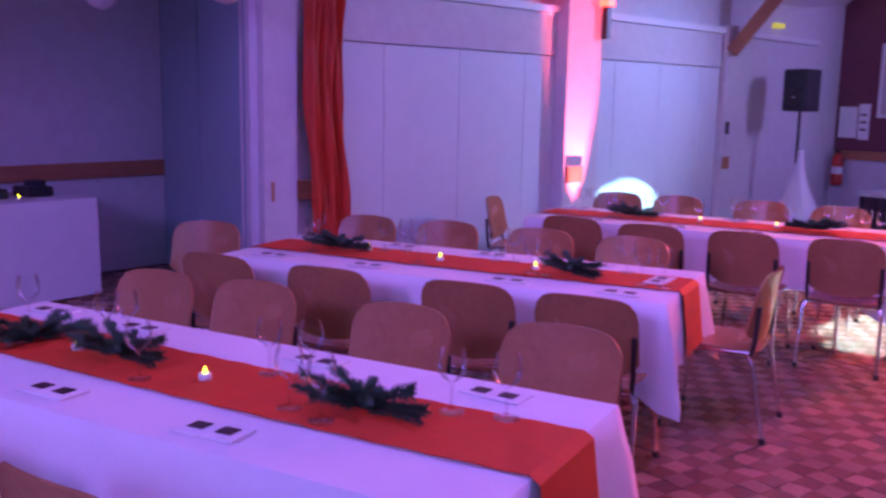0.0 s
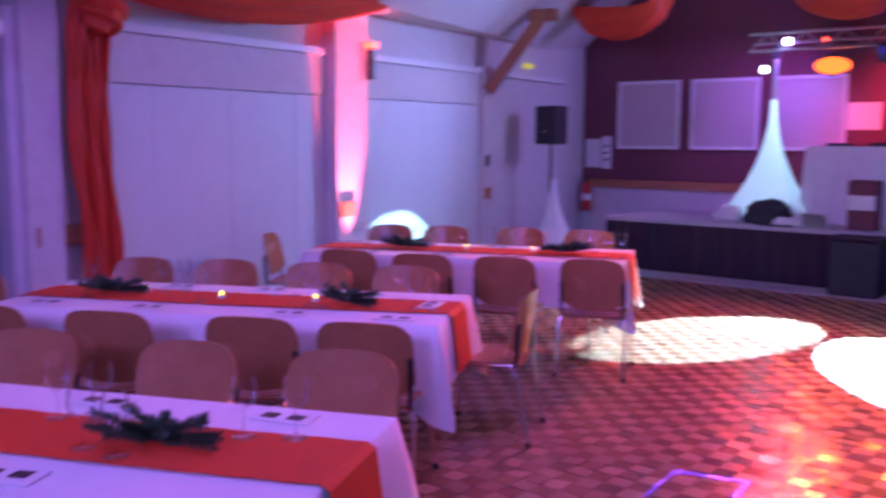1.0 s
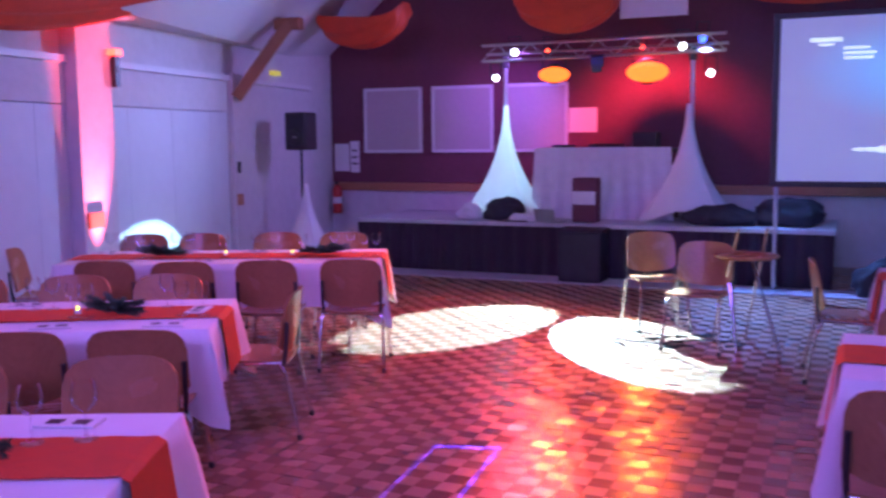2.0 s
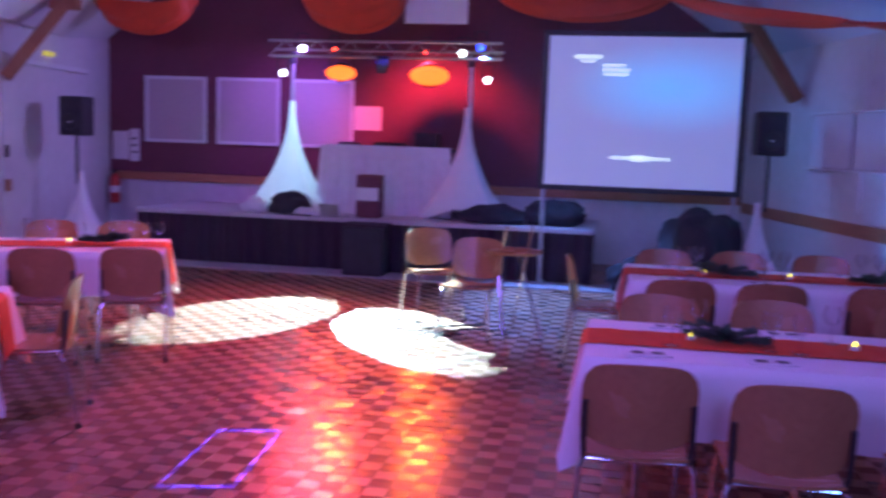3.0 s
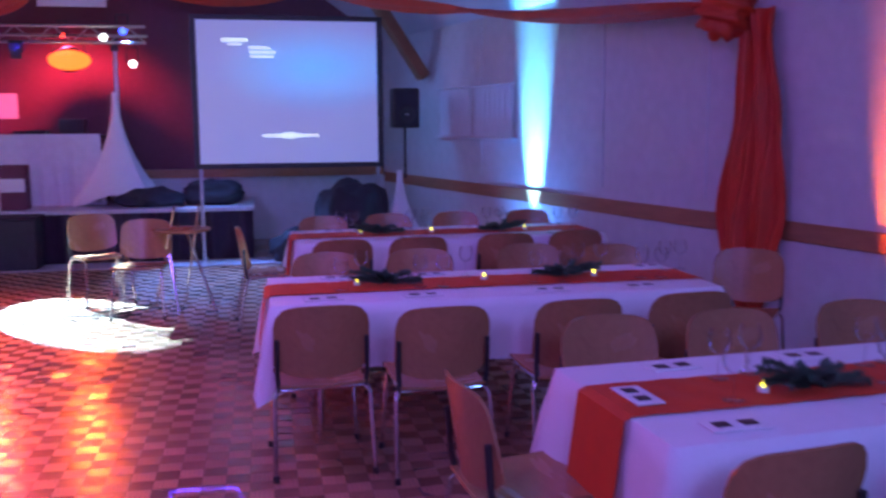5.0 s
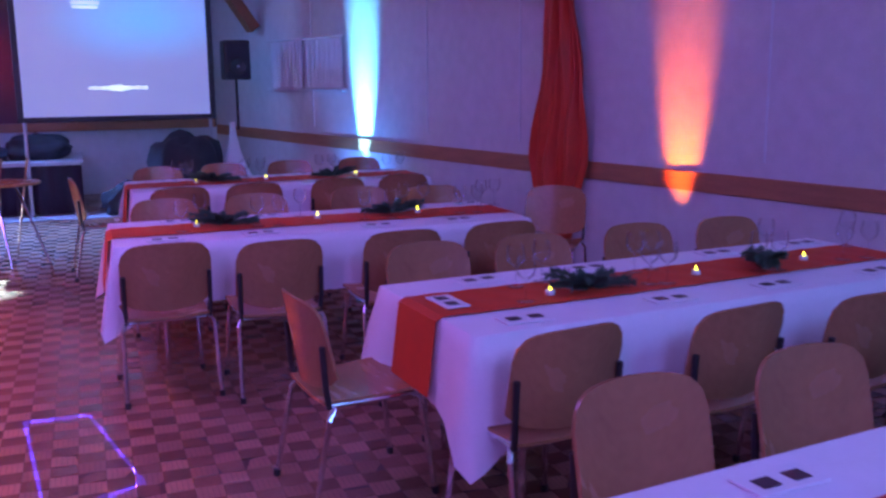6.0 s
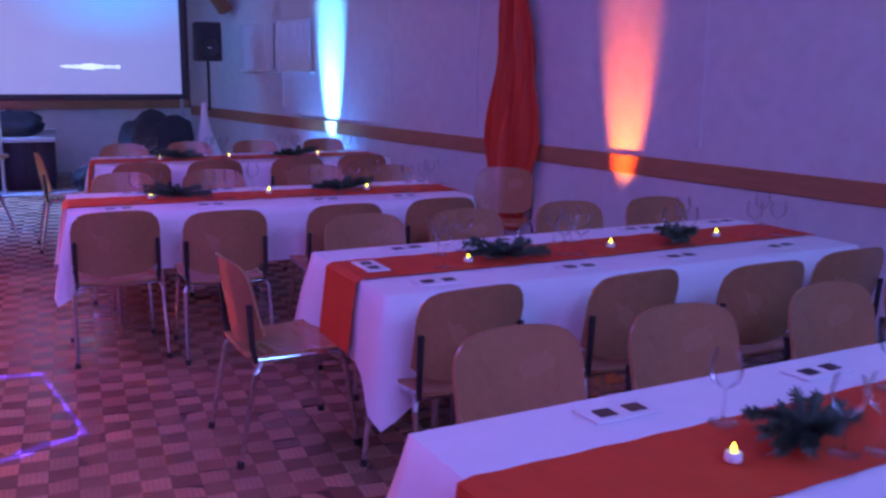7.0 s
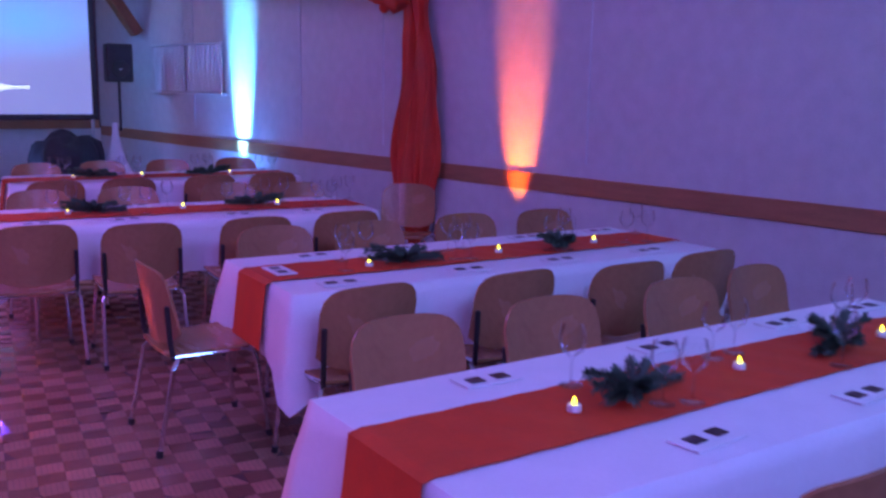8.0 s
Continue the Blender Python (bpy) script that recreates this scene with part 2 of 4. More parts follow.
def part(name, bm, material, parent=None, label="", smooth=False):
    me = bpy.data.meshes.new(name)
    if smooth:
        for f in bm.faces:
            f.smooth = True
        for e in bm.edges:
            e.smooth = e.calc_face_angle(0.0) < 0.75
    bm.to_mesh(me)
    bm.free()
    me.materials.append(material)
    ob = new(name, me)
    if parent:
        ob.parent = parent
    if label:
        ob["label"] = label
    return ob


def empty(name, m, label, category, group=""):
    ob = new(name)
    ob.matrix_basis = m
    return tagged(ob, label, category, group)


def box(bm, c, size, m=None, bevel=0.0, seg=2):
    r = bmesh.ops.create_cube(bm, size=1.0)
    vs = r["verts"]
    t = Matrix.Translation(c) @ Matrix.Diagonal((*size, 1))
    bmesh.ops.transform(bm, matrix=(m @ t) if m else t, verts=vs)
    if bevel:
        es = list({e for v in vs for e in v.link_edges})
        bmesh.ops.bevel(bm, geom=es, offset=bevel, segments=seg, affect="EDGES", profile=0.5)
    return bm


def boxm(c, size, m=None, bevel=0.0, seg=2):
    return box(bmesh.new(), c, size, m, bevel, seg)


def tube(bm, pts, r, n=8, r2=None):
    """A round tube along the points."""
    pts = [Vector(p) for p in pts]
    rings = []
    for i, p in enumerate(pts):
        d = (pts[min(i + 1, len(pts) - 1)] - pts[max(i - 1, 0)]).normalized()
        q = d.to_track_quat("Z", "Y")
        rr = r if r2 is None else r + (r2 - r) * i / max(1, len(pts) - 1)
        rings.append([bm.verts.new(p + q @ Vector((rr * math.cos(a), rr * math.sin(a), 0))) for a in (2 * math.pi * k / n for k in range(n))])
    for a, b in zip(rings, rings[1:]):
        for k in range(n):
            bm.faces.new((a[k], a[(k + 1) % n], b[(k + 1) % n], b[k]))
    bm.faces.new(rings[0][::-1])
    bm.faces.new(rings[-1])
    return bm


def lathe(bm, profile, n=16, c=(0, 0, 0)):
    rings = [[bm.verts.new((c[0] + r * math.cos(2 * math.pi * k / n), c[1] + r * math.sin(2 * math.pi * k / n), c[2] + z)) for k in range(n)] for r, z in profile]
    for a, b in zip(rings, rings[1:]):
        for k in range(n):
            bm.faces.new((a[k], a[(k + 1) % n], b[(k + 1) % n], b[k]))
    return bm


def sheet(fn, nu, nv, thick=0.0):
    """A surface fn(u, v) over the unit square, with a thickness."""
    bm = bmesh.new()
    g = [[bm.verts.new(fn(i / nu, j / nv)) for j in range(nv + 1)] for i in range(nu + 1)]
    for i in range(nu):
        for j in range(nv):
            bm.faces.new((g[i][j], g[i + 1][j], g[i + 1][j + 1], g[i][j + 1]))
    if thick:
        bmesh.ops.recalc_face_normals(bm, faces=bm.faces)
        bmesh.ops.solidify(bm, geom=bm.faces[:], thickness=thick)
    return bm


def prism(pts, z0, z1):
    """An upright block on a plan outline."""
    bm = bmesh.new()
    lo, hi = [bm.verts.new((x, y, z0)) for x, y in pts], [bm.verts.new((x, y, z1)) for x, y in pts]
    n = len(pts)
    for k in range(n):
        bm.faces.new((lo[k], lo[(k + 1) % n], hi[(k + 1) % n], hi[k]))
    bm.faces.new(lo[::-1])
    bm.faces.new(hi)
    bmesh.ops.recalc_face_normals(bm, faces=bm.faces)
    return bm


def along(a, b, s0, s1, inner, outer):
    """Plan outline of a slab along the line a-b between distances s0 and s1, from inner to outer offset to its left."""
    a, b = Vector(a), Vector(b)
    d = (b - a).normalized()
    n = Vector((-d.y, d.x))
    return [tuple(a + d * s + n * o) for s, o in ((s0, inner), (s1, inner), (s1, outer), (s0, outer))]


# ---- the hall ----
XR = 4.64
BL, BR = (-4.33, 14.15), (XR, 12.18)
LF, LN = (-4.33, 14.15), (-5.58, 4.0)
RAIL = 0.9

floor = tagged(part("floor", prism([(-9, -5), (6, -5), (6, 15.5), (-9, 15.5)], -0.2, -0.003), M_JOINT), "reddish-brown mosaic parquet floor of the hall", "floor", kind="structure")

# right wall
wall_r = tagged(part("wall_east", prism([(XR, -5), (XR + 0.25, -5), (XR + 0.25, 12.6), (XR, 12.18)], 0, 3.9), M_WALL), "pale plastered wall washed by coloured lamps", "wall", kind="structure")
for y in (-2.4, 0.1, 2.6, 5.1, 6.53, 9.0):
    part("panel_seam", boxm((XR - 0.004, y, 2.0), (0.01, 0.012, 1.9)), M_PANEL, wall_r)
tagged(part("trim_east", boxm((XR - 0.008, 3.59, 0.878), (0.014, 17.1, 0.14), None, 0.006), M_RAIL), "brown wooden chair rail on the wall", "rail", kind="structure")

# rear walls behind the camera
tagged(part("wall_south", boxm((-1.5, -5.1, 1.95), (15.5, 0.2, 3.9)), M_WALL), "pale plain rear wall", "wall", kind="structure")
tagged(part("wall_west", prism([(-8.2, -5.2), (-7.92, -5.2), (-7.92, 5.84), (-8.2, 5.9)], 0, 3.9), M_WALL), "violet-lit plain wall of the side bay", "wall", kind="structure")
tagged(part("trim_west", boxm((-7.9, 0.4, 0.93), (0.036, 10.8, 0.14), None, 0.006), M_RAIL), "brown wooden rail on the bay wall", "rail", kind="structure")
tagged(part("wall_bay", prism(along((-7.92, 5.84), (-5.46, 4.98), 0, 2.62, 0.0, 0.25), 0, 3.9), M_WALL), "plastered end wall of the side bay", "wall", kind="structure")
door = empty("door_1", Matrix.Identity(4), "wide grey-green folding door, closed", "door")
door["kind"] = "structure"
for k in range(4):
    part("door_leaf", prism(along((-7.92, 5.84), (-5.46, 4.98), 0.03 + k * 0.6, 0.62 + k * 0.6, -0.045 - 0.01 * (k % 2), -0.003), 0.01, 2.45), M_DOORG, door)
part("door_frame", prism(along((-7.92, 5.84), (-5.46, 4.98), 2.44, 2.54, -0.07, -0.003), 0, 2.5), M_FRAME, door)
part("transom", prism(along((-7.92, 5.84), (-5.46, 4.98), 0.03, 2.43, -0.06, -0.003), 2.46, 2.7), M_DOORG, door)

# left wall with folding panels
def lw(s0, s1, i, o):
    return along(LN, LF, s0, s1, i, o)


LLEN = (Vector(LF) - Vector(LN)).length
LDIR = (Vector(LF) - Vector(LN)).normalized()
LNRM = Vector((LDIR.y, -LDIR.x))


def lpos(s, off=0.0, z=0.0):
    p = Vector(LN) + LDIR * s + LNRM * off
    return (p.x, p.y, z)


def lwall(y):
    """Distance along the left wall for a plan y."""
    return (y - LN[1]) / LDIR.y


LROT = math.degrees(math.atan2(LDIR.y, LDIR.x))
wall_l = tagged(part("wall_north_west", prism(lw(lwall(4.98), LLEN + 0.3, 0.02, 0.3), 0, 3.9), M_WALL), "pale wall with tall folding panels", "wall", kind="structure")
segs = [("folding_panel", 5.66, 8.09, 6), ("folding_panel", 8.62, 10.98, 6)]
for name, y0, y1, n in segs:
    s0, s1 = lwall(y0), lwall(y1)
    w = (s1 - s0) / n
    thing = empty("partition", Matrix.Identity(4), "tall pale grey folding partition of upright panels", "partition", "folding partitions")
    for k in range(n):
        part(name, prism(lw(s0 + k * w + 0.0006, s0 + (k + 1) * w - 0.0006, -0.015 - 0.0025 * (k % 2), 0.02), 0.03, 2.02), M_PANEL, thing)
    part("lintel", prism(lw(s0, s1, -0.03, 0.02), 2.03, 2.4), M_WALL, thing)
    part("cornice", prism(lw(s0, s1, -0.07, 0.02), 2.405, 2.47), M_FRAME, thing, "white moulded cornice")
col = empty("column", Matrix.Identity(4), "white square column lit pink, with a wooden block", "column")
part("shaft", prism(lw(lwall(8.10), lwall(8.60), -0.16, 0.02), 0, 3.2), M_WALL, col)
part("wood_block", prism(lw(lwall(8.14), lwall(8.36), -0.185, -0.162), 0.86, 1.01), M_RAIL, col, "brown wooden block")
part("lamp_bracket", prism(lw(lwall(8.56), lwall(8.62), -0.24, -0.18), 2.2, 2.5), M_BLACK, col)
part("lamp_lens", prism(lw(lwall(8.54), lwall(8.64), -0.26, -0.16), 2.5, 2.56), G_RED, col)
pil = tagged(part("pilaster", prism(lw(lwall(11.0), lwall(11.35), -0.09, 0.02), 0, 2.5), M_WALL), "pale pilaster beside the partition", "pilaster")
part("wood_block", prism(lw(lwall(11.02), lwall(11.14), -0.115, -0.092), 0.88, 1.02), M_RAIL, pil, "brown wooden block")
part("switch", prism(lw(lwall(11.04), lwall(11.11), -0.105, -0.092), 1.28, 1.42), M_BLACK, pil)
tagged(part("trim_cornice", prism(lw(lwall(11.36), lwall(13.3), -0.06, 0.018), 2.40, 2.46), M_FRAME), "white ledge along the wall", "cornice", kind="structure")
tagged(part("trim_short", prism(lw(lwall(5.03), lwall(5.66), -0.03, 0.018), 0.86, 1.0), M_RAIL), "short brown wooden rail on the wall", "rail", kind="structure")
tagged(part("exit_sign", prism(lw(lwall(12.17), lwall(12.36), -0.05, 0.018), 2.55, 2.61), G_SIGN), "small glowing exit sign above the ledge", "sign")

# back wall
BDIR = (Vector(BR) - Vector(BL)).normalized()


def bw(x0, x1, i, o):
    f = lambda x: (x - BL[0]) / BDIR.x
    return along(BL, BR, f(x0), f(x1), -i, -o)


tagged(part("wall_north", prism(bw(-4.6, 4.9, -0.25, 0.0), 1.03, 4.9), M_MAROON), "dark maroon wall behind the stage", "wall", kind="structure")
tagged(part("wall_north_low", prism(bw(-4.6, 4.9, -0.25, 0.0), 0, 0.9), M_WALL), "pale lower wall behind the stage", "wall", kind="structure")
tagged(part("trim_north", prism(bw(-4.3, 4.62, -0.25, 0.03), 0.905, 1.025), M_RAIL), "brown wooden rail behind the stage", "rail", kind="structure")

# ceiling: two slopes and a flat middle
bm = bmesh.new()
xs = [-9.2, -5.5, -4.5, -2.9, 2.75, XR, XR + 0.3]
zs = [2.9, 2.9, 2.85, 4.2, 4.2, 2.85, 2.85]
for y0, y1 in ((-5.2, 15.6),):
    lo = [[bm.verts.new((x, y, z)) for y in (y0, y1)] for x, z in zip(xs, zs)]
    hi = [[bm.verts.new((x, y, z + 0.2)) for y in (y0, y1)] for x, z in zip(xs, zs)]
    for k in range(len(xs) - 1):
        bm.faces.new((lo[k][0], lo[k][1], lo[k + 1][1], lo[k + 1][0]))
        bm.faces.new((hi[k][0], hi[k + 1][0], hi[k + 1][1], hi[k][1]))
tagged(part("ceiling", bm, M_CEIL), "white sloping ceiling of the hall", "ceiling", kind="structure")


def brace(name, a, b, w=0.14):
    a, b = Vector(a), Vector(b)
    m = Matrix.Translation((a + b) / 2) @ (b - a).to_track_quat("Z", "X").to_matrix().to_4x4()
    return tagged(part(name, boxm((0, 0, 0), (w, w * 1.3, (b - a).length), m, 0.008), M_BEAM), "slanting brown timber roof brace", "beam", "roof braces")


def bracket(a, b):
    ob = brace("roof_brace", a, b)
    part("plate", boxm(b, (0.34, 0.16, 0.14), None, 0.01), M_BEAM, ob)
    return ob


bracket((-4.62, 11.07, 2.2), (-4.0, 11.3, 3.1))
bracket((XR - 0.08, 10.5, 2.25), (XR - 0.75, 10.5, 3.2))

# ---- stage ----
SA = math.degrees(math.atan2(10.65 - 12.05, 2.29 + 3.38))
S_O = Vector((-3.38, 12.05))
S_U = Vector((math.cos(radians(SA)), math.sin(radians(SA))))
S_V = Vector((-S_U.y, S_U.x))


def st(u, v, z=0.0):
    p = S_O + S_U * u + S_V * v
    return (p.x, p.y, z)


def st_at(x, v, z=0.0):
    return st((x - S_O.x - S_V.x * v) / S_U.x, v, z)


SROT = pose(0, 0, 0, 0, 0, SA)
SW = 5.84
stage = empty("stage", Matrix.Identity(4), "low stage with a dark cloth front and grey deck", "stage")
part("deck", prism([st(u, v)[:2] for u, v in ((-0.02, -0.03), (SW + 0.02, -0.03), (SW + 0.02, 1.6), (-0.02, 1.6))], 0.6, 0.645), M_DECK, stage, "grey deck with a pale edge")


def skirt(u, v):
    p = st(u * SW, 0.0 + 0.02 * math.sin(u * 190) + 0.012 * math.sin(u * 71 + 1), 0.6 * v)
    return p


part("front_cloth", sheet(skirt, 260, 2, 0.01), M_STAGE, stage, "pleated dark cloth front")
for u in (0.02, SW - 0.02):
    part("side_cloth", prism([st(u + a, v)[:2] for a, v in ((-0.012, 0.04), (0.012, 0.04), (0.012, 1.58), (-0.012, 1.58))], 0, 0.6), M_STAGE, stage)
tagged(part("carpet_strip", prism([st(u, v)[:2] for u, v in ((-0.3, -0.55), (SW + 2.2, -0.55), (SW + 2.2, -0.06), (-0.3, -0.06))], 0.0, 0.012), M_CARPET), "pale grey floor strip in front of the stage", "carpet")

# boards and papers on the back wall
def board(x0, x1, z0, z1, label, inner=M_BOARD, fr=0.045, group="notice boards"):
    th = tagged(part("notice_board", prism(bw(x0 + fr, x1 - fr, 0.003, 0.018), z0 + fr, z1 - fr), inner), label, "board", group)
    for a, b, c, d in ((x0, x1, z1 - fr, z1), (x0, x1, z0, z0 + fr), (x0, x0 + fr, z0 + fr, z1 - fr), (x1 - fr, x1, z0 + fr, z1 - fr)):
        part("frame_bar", prism(bw(a, b, 0.003, 0.035), c, d), M_FRAME, th)
    return th


for a, b in ((-3.78, -2.84), (-2.68, -1.74), (-1.57, -0.66)):
    board(a, b, 1.48, 2.45, "pale notice board in a white frame on the maroon wall")
tagged(part("paper_sheet", prism(bw(-0.65, -0.26, 0.003, 0.008), 1.75, 2.09), M_PAPER), "blank white paper sheet on the maroon wall", "paper")
tagged(part("wall_sheet", prism(bw(-4.30, -4.05, 0.003, 0.01), 1.2, 1.62), M_PAPER), "white paper sheet in the corner", "paper")
sh = tagged(part("wall_sheet", prism(bw(-4.03, -3.88, 0.003, 0.012), 1.18, 1.66), M_PAPER), "white paper notice with printed lines", "paper")
for z in (1.3, 1.4, 1.5):
    part("print_line", prism(bw(-4.0, -3.92, 0.012, 0.015), z, z + 0.03), M_PHOTO, sh)
tagged(part("white_panel", prism([st_at(x, v)[:2] for x, v in ((0.02, 0.6), (0.80, 0.6), (0.80, 0.64), (0.02, 0.64))], 3.1, 3.9), M_PAPER), "white square panel hung above the stage", "panel")

# truss with lamps
truss = empty("lighting_truss", Matrix.Identity(4), "metal lighting truss on two stands above the stage", "truss")
ta, tb = Vector(st_at(-1.75, 0.75, 2.68)), Vector(st_at(1.25, 0.75, 2.68))
for dv, dz in ((0, 0), (0, 0.2), (0.18, 0.1)):
    o = Vector((S_V.x * dv, S_V.y * dv, dz))
    part("chord", tube(bmesh.new(), [ta + o, tb + o], 0.018, 8), M_ALU, truss)
n = 14
for k in range(n):
    p, q = ta.lerp(tb, k / n), ta.lerp(tb, (k + 1) / n)
    o = Vector((0, 0, 0.2))
    part("lattice", tube(bmesh.new(), [p + (o if k % 2 else Vector()), q + (Vector() if k % 2 else o)], 0.008, 6), M_ALU, truss)
for x in (-1.44, 0.89):
    b = Vector(st_at(x, 0.85, 0.645))
    part("stand_pole", tube(bmesh.new(), [b, b + Vector((0, 0, 2.1))], 0.028, 10), M_ALU, truss)
    part("stand_head", boxm(b + Vector((0, 0, 2.02)), (0.09, 0.09, 0.16), None, 0.01), M_BLACK, truss)


def par_can(name, at, toward, lens, r, label, strip=False):
    m = look(at, toward)
    th = empty(name, m, label, "stage lamp", "truss lamps")
    part("housing", lathe(bmesh.new(), [(0.001, 0.2), (r * 0.7, 0.2), (r, 0.12), (r, -0.0), (r * 0.92, -0.01), (r * 0.92, 0.02)], 18), M_BLACK, th, smooth=True)
    if strip:
        part("lens", lathe(bmesh.new(), [(0.001, -0.03), (r * 0.6, -0.026), (r * 0.95, -0.01), (r, 0.0)], 24), lens, th, "glowing lens").matrix_basis = Matrix.Diagonal((1.6, 0.8, 1, 1))
    else:
        part("lens", lathe(bmesh.new(), [(0.001, -0.018), (r * 0.6, -0.014), (r * 0.9, 0.0)], 18), lens, th, "glowing lens")
    part("yoke", tube(bmesh.new(), [(-r - 0.02, 0, 0.06), (-r - 0.02, 0.14 + r, 0.08), (r + 0.02, 0.14 + r, 0.08), (r + 0.02, 0, 0.06)], 0.01, 6), M_BLACK, th)
    return th


par_can("par_lamp", (-0.80, 12.30, 2.48), (-0.7, 6, 0.9), G_ORANGE, 0.125, "wide orange stage lamp, switched on", True)
par_can("par_lamp", (0.36, 12.03, 2.47), (0.1, 6, 0.9), G_ORANGE, 0.16, "wide orange stage lamp, switched on", True)
for p, g, r in (((-1.32, 12.44, 2.79), G_WHITE, 0.05), ((0.77, 11.95, 2.76), G_WHITE, 0.05), ((1.00, 11.89, 2.84), G_BLUE, 0.05), ((-1.58, 12.52, 2.47), G_WHITE, 0.05), ((1.10, 11.86, 2.43), G_WHITE, 0.05), ((-0.89, 12.36, 2.79), G_RED, 0.03), ((0.30, 12.06, 2.78), G_RED, 0.03)):
    par_can("moving_head", p, (p[0] * 0.3, 4, 0.8), g, r, {"lens_white": "small moving-head lamp shining white", "lens_blue": "small moving-head lamp shining blue", "lens_red": "small lamp with a red light"}[g.name])


def cone_cover(name, base, w, h, z0, label, group="cone covers", apex=0.035, depth=None):
    """A stretch-cloth cover: four concave sides with lifted hems."""
    d = depth or w * 0.8
    th = empty(name, Matrix.Translation(base) @ SROT, label, "stand cover", group)

    def fn(u, v):
        a = u * 2 * math.pi
        k = (1 - v) ** 1.9
        sq = 1 / max(abs(math.cos(a)), abs(math.sin(a)))
        rx, ry = apex + (w / 2 - apex) * k, apex + (d / 2 - apex) * k
        lift = 0.14 * h * (1 - v) ** 3 * abs(math.cos(2 * a)) ** 1.5
        s = 1 + (sq - 1) * 0.85 * (1 - v)
        return (rx * math.cos(a) * s, ry * math.sin(a) * s, z0 + v * h + lift * 0.7)

    bm = sheet(fn, 48, 24)
    bmesh.ops.remove_doubles(bm, verts=bm.verts, dist=0.0005)
    part("cover", bm, M_CLOTH, th, smooth=True)
    return th


cone_cover("stand_cover", st_at(-1.44, 0.85, 0.65), 1.05, 1.45, 0, "white stretch cover over a lamp stand, tapering to the top")
cone_cover("stand_cover", st_at(0.86, 0.85, 0.65), 1.05, 1.42, 0, "white stretch cover over a lamp stand, tapering to the top")
cone_cover("stand_cover", (-4.05, 11.95, 0.0), 0.95, 1.1, 0, "white stretch cover over a loudspeaker stand")
cone_cover("stand_cover", (3.98, 9.95, 0.0), 0.9, 1.08, 0, "white stretch cover over a loudspeaker stand")


def loudspeaker(at, z0, z1, label):
    th = empty("loudspeaker", Matrix.Translation((at[0], at[1], z0)) @ pose(0, 0, 0, 0, 0, -12), label, "speaker", "loudspeakers")
    h = z1 - z0
    part("cabinet", boxm((0, 0, h / 2), (0.32, 0.3, h), None, 0.025, 3), M_BLACK, th)
    part("grille", boxm((0, -0.155, h / 2), (0.27, 0.012, h * 0.86), None, 0.005), M_BAG, th)
    part("woofer", lathe(bmesh.new(), [(0.001, 0), (0.05, 0.01), (0.1, 0.02), (0.11, 0.0)], 20), M_BLACK, th).matrix_basis = pose(0, -0.165, h * 0.34, 90)
    part("badge", boxm((0, -0.166, h * 0.34), (0.06, 0.006, 0.014)), M_FRAME, th)
    part("stand_pole", tube(bmesh.new(), [(0, 0, -0.62), (0, 0, 0)], 0.018, 10), M_BLACK, th)
    return th


loudspeaker((-4.10, 11.95), 1.55, 2.04, "black loudspeaker on a pole above a white cover")
loudspeaker((4.05, 9.93), 1.6, 2.08, "black loudspeaker on a pole above a white cover")

# disc jockey desk with hanging cloth
desk = empty("music_desk", Matrix.Translation(st_at(-0.18, 0.8, 0.645)) @ SROT, "music desk on the stage hung with pale cloth", "desk")
part("tabletop", boxm((0, 0.25, 0.86), (1.72, 0.6, 0.05), None, 0.01), M_BLACK, desk)


def deskcloth(u, v):
    k = 1 - v
    x = (u - 0.5) * (1.74 + 0.1 * k)
    return (x, -0.06 - 0.05 * k + 0.02 * math.sin(u * 60) * k, 0.005 + 0.9 * v)


part("front_cloth", sheet(deskcloth, 120, 8, 0.006), M_HAZE, desk, "pale pleated hanging cloth", True)
for sx in (-0.85, 0.85):
    part("desk_leg", boxm((sx, 0.5, 0.42), (0.05, 0.05, 0.84)), M_BLACK, desk)
for x, w, h in ((-0.5, 0.24, 0.05), (0.05, 0.4, 0.06), (0.55, 0.3, 0.2)):
    ob = empty("audio_case", Matrix.Translation(st_at(-0.18 + x, 1.05, 1.535)) @ SROT, "dark audio device on the music desk", "audio device", "audio devices")
    part("case", boxm((0, 0, h / 2), (w, 0.25, h), None, 0.012), M_BLACK, ob)
    part("panel", boxm((0, -0.127, h / 2), (w * 0.9, 0.006, h * 0.7)), M_BAG, ob)
# red and white case standing before the desk
rc = empty("striped_stool", Matrix.Translation(st_at(-0.36, 0.25, 0.648)) @ SROT, "small dark red case with a white band, on the stage", "case")
part("body", boxm((0, 0, 0.27), (0.3, 0.24, 0.54), None, 0.02), M_MAROON, rc)
part("white_band", boxm((0, -0.122, 0.3), (0.28, 0.012, 0.16), None, 0.004), M_PAPER, rc)
bin_ = empty("dark_bin", Matrix.Translation(st_at(-0.38, -0.32, 0.013)) @ SROT, "dark square bin against the stage front", "bin")
part("body", boxm((0, 0, 0.29), (0.5, 0.36, 0.58), None, 0.02), M_BAG, bin_)
part("lid", boxm((0, 0, 0.6), (0.54, 0.4, 0.03), None, 0.01), M_STAGE, bin_)


